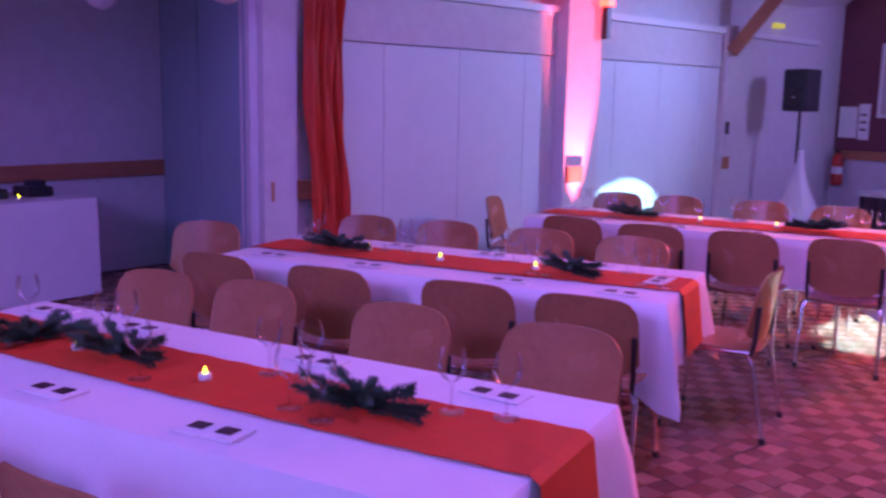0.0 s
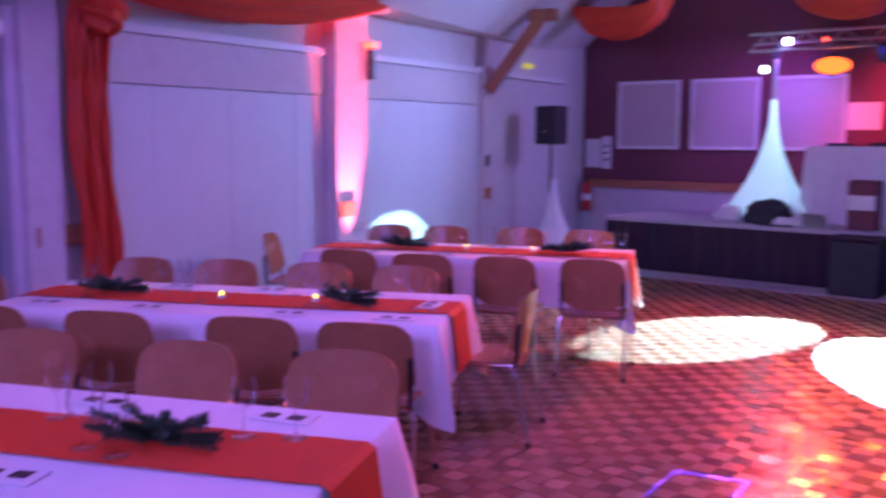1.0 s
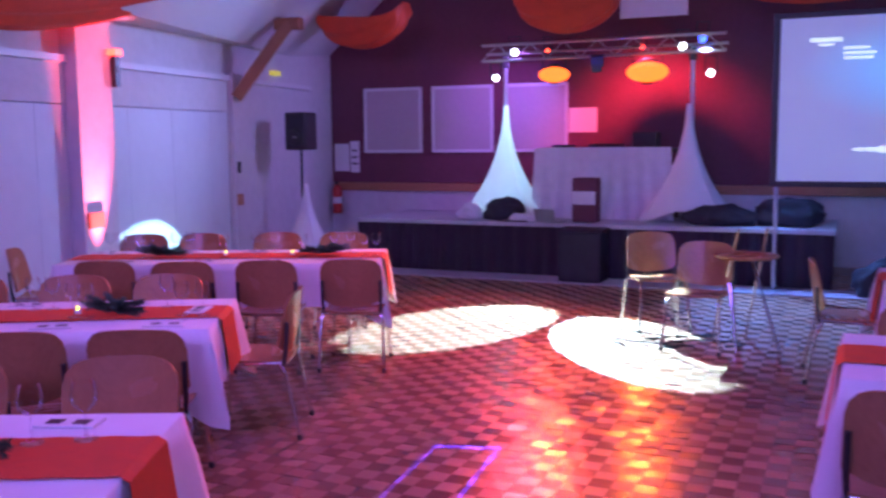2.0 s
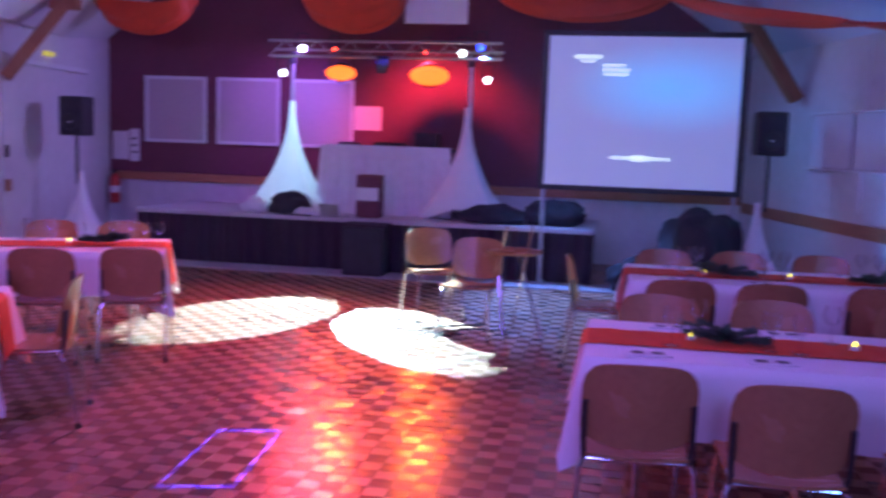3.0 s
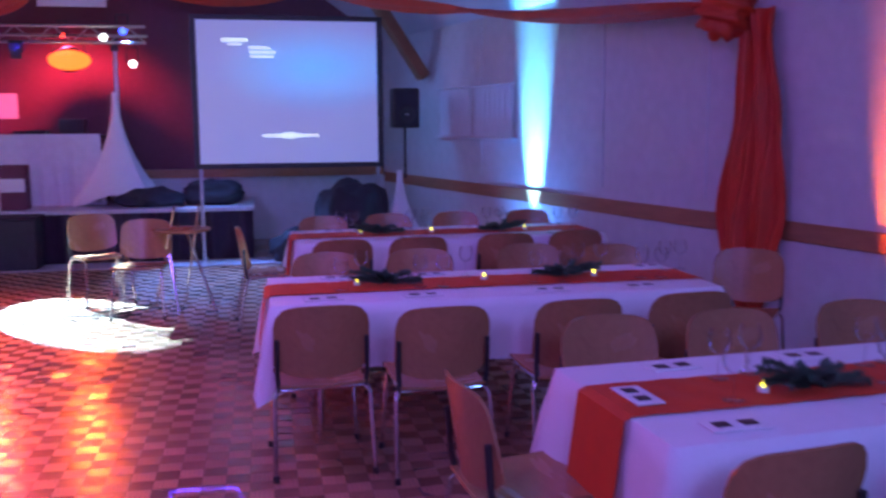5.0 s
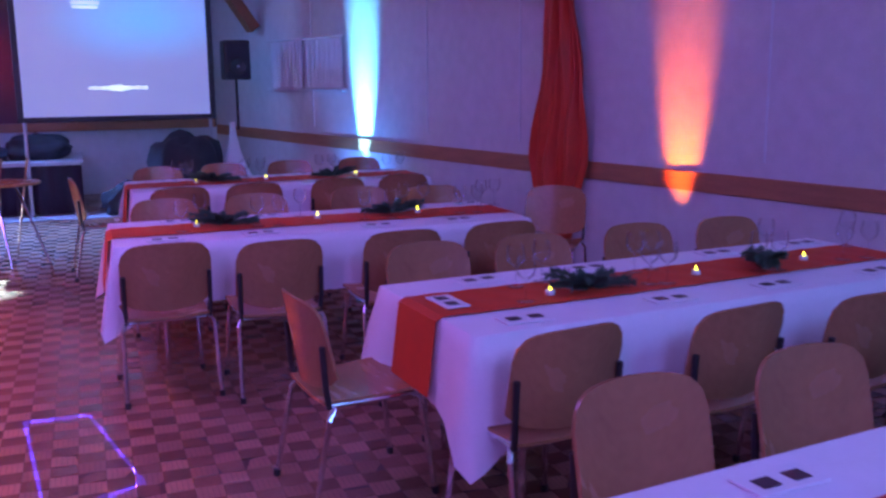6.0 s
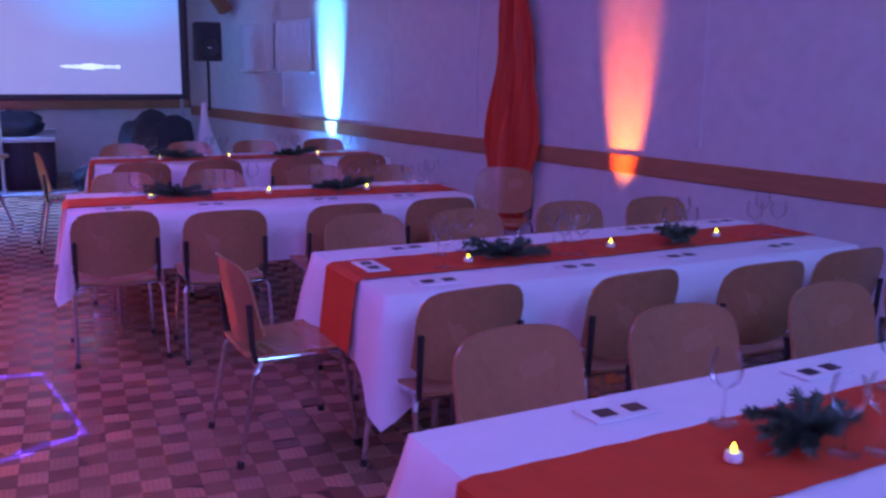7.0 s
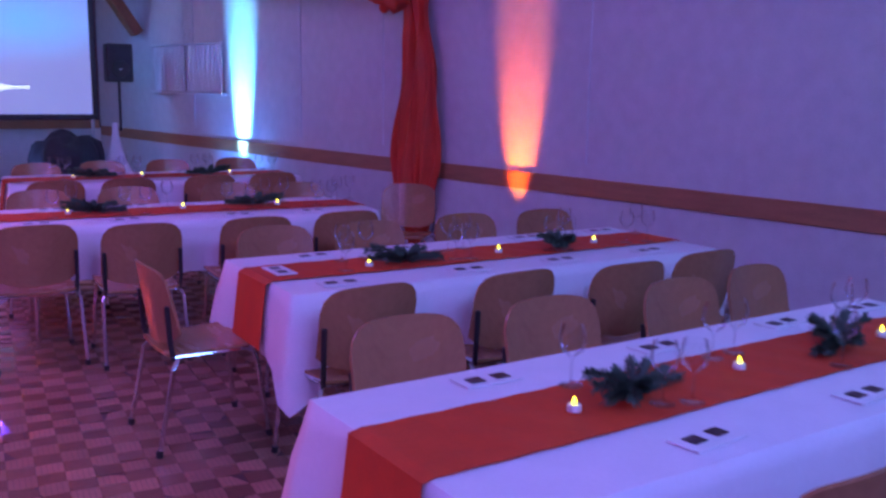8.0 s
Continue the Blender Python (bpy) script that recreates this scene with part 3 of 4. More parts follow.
def bag(at, size, label, seed, material=M_BAG):
    random.seed(seed)
    bm = bmesh.new()
    bmesh.ops.create_icosphere(bm, subdivisions=4, radius=1)
    for v in bm.verts:
        n = noise.noise(v.co * 1.7 + Vector((seed, 0, 0))) * 0.35 + noise.noise(v.co * 5 + Vector((0, seed, 0))) * 0.1
        v.co *= 1 + n
        v.co = Vector((v.co.x * size[0] / 2, v.co.y * size[1] / 2, max(0.0, (v.co.z + 0.55)) * size[2] / 1.6))
    ob = part("bag", bm, material, smooth=True)
    ob.matrix_basis = Matrix.Translation(at) @ SROT
    return tagged(ob, label, "bag", "bags and covers")


bag(st_at(-1.42, 0.35, 0.645), (0.6, 0.35, 0.28), "crumpled dark bag lying on the stage", 3)
bag(st_at(-1.85, 0.4, 0.645), (0.35, 0.25, 0.2), "crumpled white sheet lying on the stage", 5, M_PAPER)
bag(st_at(-1.15, 0.18, 0.645), (0.35, 0.18, 0.1), "flat white bag lying on the stage", 8, M_PAPER)
bag(st_at(1.2, 0.4, 0.645), (0.8, 0.4, 0.24), "crumpled dark bag lying on the stage", 11)
bag(st_at(1.95, 0.5, 0.645), (0.75, 0.5, 0.34), "heap of dark bags on the stage end", 14)
bag((3.35, 9.95, 0.0), (0.95, 0.7, 1.05), "tall heap of equipment under a black cover", 17)
bag((2.75, 10.2, 0.0), (0.7, 0.5, 0.4), "heap of dark cases and cloth on the floor", 21)
bag((-3.75, 12.6, 0.0), (0.7, 0.5, 0.32), "dark pile of equipment beside the stage", 23)

# open laptop and a flat tray left on the stage front
lap = empty("laptop", Matrix.Translation(st_at(-0.78, 0.14, 0.647)) @ pose(0, 0, 0, 0, 0, SA + 160), "open grey laptop standing on the stage edge", "laptop")
part("base", boxm((0, 0, 0.01), (0.3, 0.2, 0.018), None, 0.005), M_ALU, lap)
part("lid", boxm((0, 0.12, 0.1), (0.3, 0.012, 0.2), pose(0, 0, 0.004, -14), 0.004), M_ALU, lap)
tray = empty("flat_tray", Matrix.Translation(st_at(-1.25, 0.1, 0.646)) @ SROT, "flat dark tray lying on the stage edge", "tray")
part("base", boxm((0, 0, 0.008), (0.36, 0.2, 0.014), None, 0.004), M_BLACK, tray)
part("rim", boxm((0, 0.09, 0.024), (0.36, 0.016, 0.03), None, 0.004), M_BLACK, tray)

# projection screen
scr = empty("projection_screen", Matrix.Translation((2.69, 10.25, 0)) @ pose(0, 0, 0, 0, 0, -13), "white projection screen in a black frame on legs", "screen")
part("canvas", boxm((0, 0, 2.03), (2.12, 0.012, 1.68)), M_SCREEN, scr, "white canvas with a projected picture")
for c, s in (((0, 0, 2.9), (2.26, 0.04, 0.06)), ((0, 0, 1.16), (2.26, 0.04, 0.06)), ((-1.095, 0, 2.03), (0.065, 0.04, 1.68)), ((1.095, 0, 2.03), (0.065, 0.04, 1.68))):
    part("frame_bar", boxm(c, s, None, 0.006), M_BLACK, scr)
for sx in (-1.06, 1.06):
    part("leg", tube(bmesh.new(), [(sx, 0.02, 0), (sx, 0.02, 1.14)], 0.022, 10), M_ALU, scr)
    part("foot", boxm((sx, 0, 0.015), (0.05, 0.7, 0.03), None, 0.006), M_ALU, scr)
# bright lines of the projected picture, as glowing strips laid on the canvas
for x, z, w, h in ((-0.62, 2.64, 0.3, 0.035), (-0.62, 2.59, 0.15, 0.02), (-0.33, 2.55, 0.24, 0.022), (-0.3, 2.5, 0.3, 0.022), (-0.31, 2.45, 0.27, 0.022)):
    part("projected_bar", boxm((x, -0.009, z), (w, 0.004, h)), G_TEXT, scr)
bm = bmesh.new()
for k in range(21):
    h = 0.012 + 0.05 * math.exp(-((k - 10) / 3.0) ** 2) + 0.012 * (k % 3)
    box(bm, (-0.3 + (k - 10) * 0.032 + 0.3, -0.009, 1.52), (0.03, 0.004, h))
part("projected_wave", bm, G_TEXT, scr)


# ---- chairs ----
def chair_at_origin():
    th = empty("stacking_chair", Matrix.Identity(4), "brown plywood stacking chair with chrome tube legs", "chair", "banquet chairs")

    def seat(u, v):
        x, y = (u - 0.5) * 0.43, (v - 0.5) * 0.42
        z = 0.445 + 0.02 * (v ** 4) - 0.035 * max(0, v - 0.8) - 0.012 * math.cos((u - 0.5) * math.pi)
        k = 1 - 0.06 * (1 - v)
        return (x * k, y, z)

    part("seat", sheet(seat, 10, 10, 0.012), M_CHAIR, th, smooth=True)

    def back(u, v):
        a = (u - 0.5) * 2
        w = 0.226 * (1 - 0.05 * max(0, v - 0.8) * 5 * abs(a) ** 2)
        x = a * w
        top = 0.822 - 0.018 * a * a - 0.04 * abs(a) ** 8
        low = 0.468 + 0.035 * a * a + 0.03 * abs(a) ** 8
        z = low + (top - low) * v
        y = -0.165 - 0.055 * v - 0.052 * (1 - a * a)
        return (x, y, z)

    part("backrest", sheet(back, 14, 10, 0.012), M_CHAIR, th, smooth=True)
    for sx in (-1, 1):
        part("side_rail", tube(bmesh.new(), [(sx * 0.205, -0.2, 0.43), (sx * 0.2, 0.0, 0.425), (sx * 0.19, 0.16, 0.42)], 0.011, 8), M_CHROME, th)
        part("front_leg", tube(bmesh.new(), [(sx * 0.19, 0.14, 0.42), (sx * 0.195, 0.175, 0.405), (sx * 0.2, 0.19, 0.37), (sx * 0.225, 0.235, 0.0)], 0.0115, 8), M_CHROME, th)
        part("rear_leg", tube(bmesh.new(), [(sx * 0.205, -0.17, 0.42), (sx * 0.225, -0.2, 0.38), (sx * 0.235, -0.275, 0.0)], 0.0115, 8), M_CHROME, th)
        part("back_post", tube(bmesh.new(), [(sx * 0.205, -0.19, 0.42), (sx * 0.212, -0.205, 0.5), (sx * 0.212, -0.215, 0.66)], 0.012, 8), M_BLACK, th)
        part("rubber_foot", tube(bmesh.new(), [(sx * 0.235, -0.275, 0.0), (sx * 0.233, -0.272, 0.03)], 0.015, 8), M_BLACK, th)
        part("rubber_foot", tube(bmesh.new(), [(sx * 0.225, 0.235, 0.0), (sx * 0.223, 0.232, 0.03)], 0.015, 8), M_BLACK, th)
    part("cross_bar", tube(bmesh.new(), [(-0.2, -0.17, 0.41), (0.2, -0.17, 0.41)], 0.01, 8), M_CHROME, th)
    return th


CHAIRS = []


def chair(x, y, angle, label=""):
    """A chair whose backrest top stands at x, y and which faces angle degrees from north."""
    m = pose(x, y, 0, 0, 0, angle) @ Matrix.Translation((0, 0.235, 0))
    if not CHAIRS:
        c = chair_at_origin()
        c.matrix_basis = m
        CHAIRS.append(c)
    else:
        c = copy_thing(CHAIRS[0], m)
    if label:
        c["label"] = label
    return c


random.seed(4)
NEAR, FAR = "plywood stacking chair drawn up to the near side of a table", "plywood stacking chair drawn up to the far side of a table"
ROWS = {
    "R1": (-6, [(1.20, -1.10), (1.86, -1.17), (2.5, -1.25)], [(1.24, 0.505), (1.86, 0.405), (2.55, 0.31), (3.09, 0.28)]),
    "R2": (-8, [(1.475, 1.00), (2.16, 0.85), (2.73, 0.68), (3.30, 0.645)], [(1.945, 2.57), (2.50, 2.43), (3.18, 2.345), (3.75, 2.20)]),
    "R3": (-14, [(0.91, 3.36), (1.41, 3.09), (2.07, 2.96), (2.67, 2.87)], [(1.46, 5.03), (2.07, 4.91), (2.85, 4.82), (3.33, 4.54)]),
    "R4": (-12, [(1.79, 5.66), (2.35, 5.56), (3.04, 5.47), (3.62, 5.39)], [(2.17, 7.36), (2.79, 7.32), (3.43, 7.20), (4.13, 7.06)]),
    "L1": (10, [(-2.06, 1.62), (-2.72, 1.50)], [(-3.85, 3.06), (-3.34, 3.21), (-2.60, 3.32), (-1.97, 3.46)]),
    "L2": (13, [(-4.08, 3.53), (-3.42, 3.67), (-2.73, 3.86), (-2.20, 3.98)], [(-4.61, 5.19), (-4.06, 5.37), (-3.44, 5.52), (-2.86, 5.64)]),
    "L3": (10, [(-3.67, 6.23), (-3.08, 6.26), (-2.50, 6.38), (-1.91, 6.51)], [(-4.31, 8.06), (-3.79, 8.18), (-3.13, 8.36), (-2.51, 8.42)]),
}
for key, (ang, near, far) in ROWS.items():
    for x, y in near:
        chair(x, y, ang + random.uniform(-4, 4), NEAR)
    for x, y in far:
        chair(x, y, ang + 180 + random.uniform(-4, 4), FAR)
chair(0.95, 1.97, -98, "plywood chair at the table end with a shiny seat")
chair(4.02, 3.93, 128, "plywood chair by the orange drape at the wall")
chair(1.29, 6.82, -100, "plywood chair standing at the table end")
chair(-1.86, 5.2, 100, "plywood chair at the table end, seat lit red")
chair(-4.83, 6.87, -70, "plywood chair near the folding partition")
chair(-5.09, 4.23, -150, "plywood chair near the green door, lit orange")
chair(0.27, 8.62, -165, "plywood chair standing alone in the spotlight")
chair(0.69, 7.85, -200, "plywood chair standing in the spotlight")

# folding side table beside the two chairs
ft = empty("folding_stand", pose(0.98, 7.75, 0, 0, 0, 20), "small folding stand with a reddish top", "stand")
part("top", lathe(bmesh.new(), [(0.001, 0.71), (0.24, 0.71), (0.25, 0.72), (0.25, 0.735), (0.001, 0.74)], 24), M_CHAIR, ft)
for sx in (-1, 1):
    part("leg", tube(bmesh.new(), [(sx * 0.18, -0.22, 0), (sx * 0.1, 0.12, 0.71)], 0.011, 8), M_CHROME, ft)
    part("leg", tube(bmesh.new(), [(sx * 0.15, 0.26, 0), (sx * 0.12, -0.1, 0.95)], 0.011, 8), M_CHROME, ft)

# ---- tables ----


def table(cx, cy, ang, length, width=0.88, tip=True, seed=0):
    """Trestle table under a white cloth with an orange runner; cx, cy is the centre."""
    m = pose(cx, cy, 0, 0, 0, ang)
    th = empty("banquet_table", m, "long folding table with metal legs under a white cloth", "table", "banquet tables")
    part("tabletop", boxm((0, 0, 0.722), (length - 0.03, width - 0.03, 0.03), None, 0.006), M_CHAIR, th)
    for sx in (-1, 1):
        for sy in (-1, 1):
            part("leg", tube(bmesh.new(), [(sx * (length / 2 - 0.25), sy * (width / 2 - 0.1), 0), (sx * (length / 2 - 0.25), sy * (width / 2 - 0.1), 0.706)], 0.016, 8), M_CHROME, th)
    rs = random.Random(seed)
    ph = rs.uniform(0, 6)
    hl, hw, drop = length / 2, width / 2, 0.33
    nx, ny = 60, 20

    def fold(t):
        return 0.5 + 0.3 * math.sin(t * 9 + ph) + 0.2 * math.sin(t * 23 + ph * 2)

    bm = bmesh.new()
    # rings: outline of the top, then the hem below it
    per = []
    for k in range(nx):
        per.append((-hl + 2 * hl * k / nx, -hw, 0, -1))
    for k in range(ny):
        per.append((hl, -hw + 2 * hw * k / ny, 1, 0))
    for k in range(nx):
        per.append((hl - 2 * hl * k / nx, hw, 0, 1))
    for k in range(ny):
        per.append((-hl, hw - 2 * hw * k / ny, -1, 0))
    N = len(per)
    rings = []
    for j in range(7):
        v = j / 6
        ring = []
        for i, (x, y, nxn, nyn) in enumerate(per):
            cdist = math.hypot(hl - abs(x), hw - abs(y))
            corner = max(0.0, 1 - cdist / 0.22) if tip else 0
            d = (drop + 0.16 * corner) * v
            out = 0.012 * min(1, v * 3) + v * (0.03 * fold(i * 0.11) + 0.075 * corner)
            ox, oy = nxn, nyn
            if corner > 0:
                ox, oy = nxn + math.copysign(corner, x) * 0.7 * (1 - abs(nxn)), nyn + math.copysign(corner, y) * 0.7 * (1 - abs(nyn))
            ring.append(bm.verts.new((x + ox * out, y + oy * out, 0.75 - 0.006 * (j == 1) - d)))
        rings.append(ring)
    bm.faces.new(rings[0])
    for a, b in zip(rings, rings[1:]):
        for i in range(N):
            bm.faces.new((a[i], b[i], b[(i + 1) % N], a[(i + 1) % N]))
    bmesh.ops.recalc_face_normals(bm, faces=bm.faces)
    cloth = part("tablecloth", bm, M_CLOTH, smooth=False)
    for f in cloth.data.polygons:
        f.use_smooth = len(f.vertices) == 4
    cloth.matrix_basis = m
    tagged(cloth, "white tablecloth hanging over the long table", "tablecloth", "tablecloths")
    rw = 0.175

    def runner(u, v):
        s = (u - 0.5) * (length + 0.6)
        y = (v - 0.5) * 2 * rw + 0.012 * math.sin(s * 2.1 + ph)
        over = abs(s) - hl
        w = 0.003 * math.sin(s * 37 + v * 5) * (1 if over < 0 else 0.5)
        if over <= 0:
            return (s, y, 0.7565 + 0.002 + w * 0.4)
        return (math.copysign(hl + 0.022 + over * 0.12, s), y, 0.752 - over * 1.0)

    r = part("table_runner", sheet(runner, 180, 8, 0.002), M_RUNNER)
    r.matrix_basis = m
    tagged(r, "orange fabric runner along the middle of the table", "table runner", "table runners")
    return m


TABLES = {
    "R1": table(1.84, -0.45, -8, 2.56, seed=1),
    "R2": table(2.58, 1.52, -9.5, 2.48, seed=2),
    "R3": table(2.07, 3.93, -13.5, 2.46, seed=3),
    "R4": table(2.88, 6.26, -12, 2.5, seed=4),
    "L1": table(-2.63, 2.36, 10.5, 2.46, seed=5),
    "L2": table(-3.30, 4.50, 13.5, 2.42, seed=6),
    "L3": table(-3.07, 7.09, 10, 2.46, seed=7),
}

# ---- table settings ----
PINE, CANDLE, GLASS, CARD = [], [], [], []


def once(store, build, m, label=""):
    if not store:
        ob = build()
        ob.matrix_basis = m
        store.append(ob)
        ob2 = ob
    else:
        ob2 = copy_thing(store[0], m)
    if label:
        ob2["label"] = label
    return ob2


def build_candle():
    th = empty("tealight", Matrix.Identity(4), "white electric tealight with a yellow flame", "candle", "tealights")
    part("cup", lathe(bmesh.new(), [(0.001, 0), (0.019, 0), (0.02, 0.004), (0.019, 0.02), (0.012, 0.021), (0.001, 0.018)], 16), M_WAX, th, smooth=True)
    part("flame", lathe(bmesh.new(), [(0.001, 0.018), (0.005, 0.021), (0.0065, 0.028), (0.004, 0.036), (0.001, 0.042)], 10), G_FLAME, th, "yellow glowing flame", True)
    return th


def build_glass():
    th = empty("wine_glass", Matrix.Identity(4), "clear stemmed wine glass", "glass", "wine glasses")
    prof = [(0.001, 0.0), (0.036, 0.001), (0.036, 0.004), (0.008, 0.009), (0.004, 0.02), (0.004, 0.085), (0.014, 0.091), (0.034, 0.108), (0.041, 0.132), (0.038, 0.16), (0.033, 0.18)]
    b = part("bowl", lathe(bmesh.new(), prof, 20), M_GLASS, th, smooth=True)
    b.visible_shadow = False
    return th


def build_card():
    th = empty("menu_card", Matrix.Identity(4), "white folded card with two dark pictures", "card", "menu cards")
    part("sheet", boxm((0, 0, 0.004), (0.2, 0.1, 0.006), None, 0.001), M_PAPER, th)
    for x in (-0.045, 0.045):
        part("picture", boxm((x, 0.005, 0.0085), (0.05, 0.045, 0.002)), M_PHOTO, th, "small dark picture")
    return th


def build_pine():
    rs = random.Random(9)
    th = empty("fir_sprig", Matrix.Identity(4), "dark green fir twigs laid on the runner", "fir twigs", "fir sprigs")
    for b in range(16):
        a = b * 2.4 + rs.uniform(-0.3, 0.3)
        if b in (2, 5, 9, 13):
            a = (0 if b in (2, 9) else math.pi) + rs.uniform(-0.3, 0.3)
        L = rs.uniform(0.14, 0.21) if abs(math.cos(a)) > 0.6 else rs.uniform(0.08, 0.13)
        up = rs.uniform(0.01, 0.07)
        pts = [Vector((math.cos(a) * L * s, math.sin(a) * L * s * 0.7, 0.012 + up * math.sin(s * 1.6))) for s in (0, 0.35, 0.7, 1.0)]
        tw = part("twig", tube(bmesh.new(), pts, 0.004, 5, 0.002), M_TWIG, th)
        bm = bmesh.new()
        for k in range(230):
            s = rs.uniform(0.08, 1.0)
            i = min(2, int(s * 3))
            p = pts[i].lerp(pts[i + 1], s * 3 - i) if i < 3 else pts[3]
            d = (pts[i + 1] - pts[i]).normalized()
            side = d.orthogonal().normalized()
            side.rotate(Matrix.Rotation(rs.uniform(0, 6.28), 3, d))
            tip = p + (side * 0.75 + d * 0.65).normalized() * rs.uniform(0.018, 0.032)
            tip.z = max(0.004, tip.z)
            w = d.cross(side) * 0.0021
            v = [bm.verts.new(p - w), bm.verts.new(p + w), bm.verts.new(tip + w * 0.4), bm.verts.new(tip - w * 0.4)]
            bm.faces.new(v)
            w2 = d * 0.0018
            v = [bm.verts.new(p - w2), bm.verts.new(p + w2), bm.verts.new(tip + w2 * 0.4), bm.verts.new(tip - w2 * 0.4)]
            bm.faces.new(v)
        part("needles", bm, M_PINE, tw)
    return th


TZ = 0.7605
for x, y, a in ((1.34, -0.40, 10), (2.30, -0.50, 200), (2.05, 1.53, -10), (3.0, 1.38, 30), (1.5, 4.06, -20), (2.55, 3.85, 160), (2.33, 6.32, -10), (3.32, 6.07, 170), (-1.98, 2.46, 15), (-3.30, 2.22, 90), (-2.92, 2.30, 10), (-4.02, 4.33, 20), (-2.66, 4.62, -15), (-3.6, 7.0, 5), (-2.33, 7.23, 185)):
    once(PINE, build_pine, pose(x, y, TZ, 0, 0, a))
for x, y in ((1.115, -0.373), (1.806, -0.44), (2.551, -0.545), (1.871, 1.567), (2.63, 1.467), (3.283, 1.377), (1.35, 4.12), (2.07, 3.97), (2.70, 3.79), (2.18, 6.38), (2.75, 6.24), (3.53, 6.05), (-2.522, 2.346), (-3.1, 2.26), (-3.866, 4.422), (-3.367, 4.452), (-2.86, 4.60), (-3.1, 7.09), (-2.579, 7.19)):
    once(CANDLE, build_candle, pose(x, y, TZ))
for key, (ang, near, far) in ROWS.items():
    m = TABLES[key]
    inv = m.inverted()
    for side, seats in ((-1, near), (1, far)):
        for x, y in seats:
            q = inv @ Vector((x, y, 0))
            if abs(q.x) > 1.15:
                q.x = math.copysign(1.1, q.x)
            once(CARD, build_card, m @ pose(q.x + random.uniform(-0.05, 0.05), side * 0.33, 0.7515, 0, 0, random.uniform(-6, 6) + (180 if side > 0 else 0)))
            once(GLASS, build_glass, m @ pose(q.x + 0.16 + random.uniform(-0.03, 0.03), side * random.uniform(0.13, 0.15), TZ))
            if random.random() < 0.75:
                once(GLASS, build_glass, m @ pose(q.x + 0.05 + random.uniform(-0.03, 0.03), side * random.uniform(0.1, 0.13), TZ))
once(CARD, build_card, TABLES["R2"] @ pose(-1.13, 0.0, TZ, 0, 0, 90))
once(CARD, build_card, TABLES["L2"] @ pose(1.08, 0.02, TZ, 0, 0, 85))

# buffet by the recess wall
bf = empty("buffet_table", pose(-7.42, 3.42, 0, 0, 0, 90), "buffet table under a white cloth to the floor", "table")
part("tabletop", boxm((0, 0, 0.76), (2.3, 0.75, 0.04), None, 0.01), M_CHAIR, bf)


def bcloth(u, v):
    a = u * 4
    k, f = int(min(3, a)), a - int(min(3, a))
    c = [(-1.17, -0.39), (1.17, -0.39), (1.17, 0.39), (-1.17, 0.39)]
    p, q = c[k], c[(k + 1) % 4]
    o = 1 + 0.02 * (1 - v) * (1 + 0.5 * math.sin(u * 120))
    return ((p[0] + (q[0] - p[0]) * f) * o, (p[1] + (q[1] - p[1]) * f) * o, 0.02 + 0.765 * v)


part("cloth", sheet(bcloth, 160, 6, 0.003), M_CLOTH, bf)
part("cloth_top", boxm((0, 0, 0.787), (2.34, 0.78, 0.008), None, 0.003), M_CLOTH, bf)
for x, w in ((0.45, 0.3), (-0.2, 0.35), (0.85, 0.22)):
    ob = empty("food_warmer", pose(-7.42, 3.42 + x, 0.793, 0, 0, 90), "dark appliance standing on the buffet cloth", "appliance", "buffet things")
    part("base", boxm((0, 0, 0.04), (w, 0.25, 0.08), None, 0.015), M_BLACK, ob)
    part("top", boxm((0.02, 0, 0.1), (w * 0.6, 0.12, 0.05), None, 0.015), M_BAG, ob)
once(CANDLE, build_candle, pose(-7.2, 4.05, 0.793))

# ---- drapes and swags ----


def drape(x, y0, y1, z0, z1, label, out=0.06, shape=(0.9, 0.95, 1.0, 0.95, 0.85, 0.8)):
    """A hanging drape along the wall x from y0 to y1 with a gathered waist."""
    yc = (y0 + y1) / 2

    def fn(u, v):
        z = z0 + (z1 - z0) * v
        w = (y1 - y0) / 2 * np.interp(v, (0, 0.12, 0.32, 0.6, 0.9, 1.0), shape)
        f = math.sin(u * 34 + v * 5.0) * 0.024 + math.sin(u * 15 + 1 - v * 3) * 0.025 + 0.012 * math.sin(v * 19 + u * 9)
        return (x - math.copysign(out + 0.03, x) + f, yc + (u - 0.5) * 2 * w + 0.03 * math.sin(v * 7), z)

    ob = part("drape", sheet(fn, 70, 24, 0.004), M_DRAPE, smooth=True)
    return tagged(ob, label, "drape", "orange drapes")


def swag(a, b, sag, width, label, name="swag", flat=1.0):
    a, b = Vector(a), Vector(b)
    d = (b - a)
    n = Vector((-d.y, d.x, 0)).normalized()

    def fn(u, v):
        p = a + d * u
        c = (4 * u * (1 - u)) ** flat
        q = (v - 0.5)
        pinch = 0.35 + 0.65 * c ** 0.3
        belly = (1 - (2 * q) ** 2)
        return p + n * q * width * pinch + Vector((0, 0, -sag * c * (0.35 + 0.65 * belly) + 0.025 * math.sin(v * 26 + u * 5) * pinch))

    ob = part(name, sheet(fn, 40, 28, 0.004), M_DRAPE, smooth=True)
    return tagged(ob, label, "fabric swag", "orange swags")


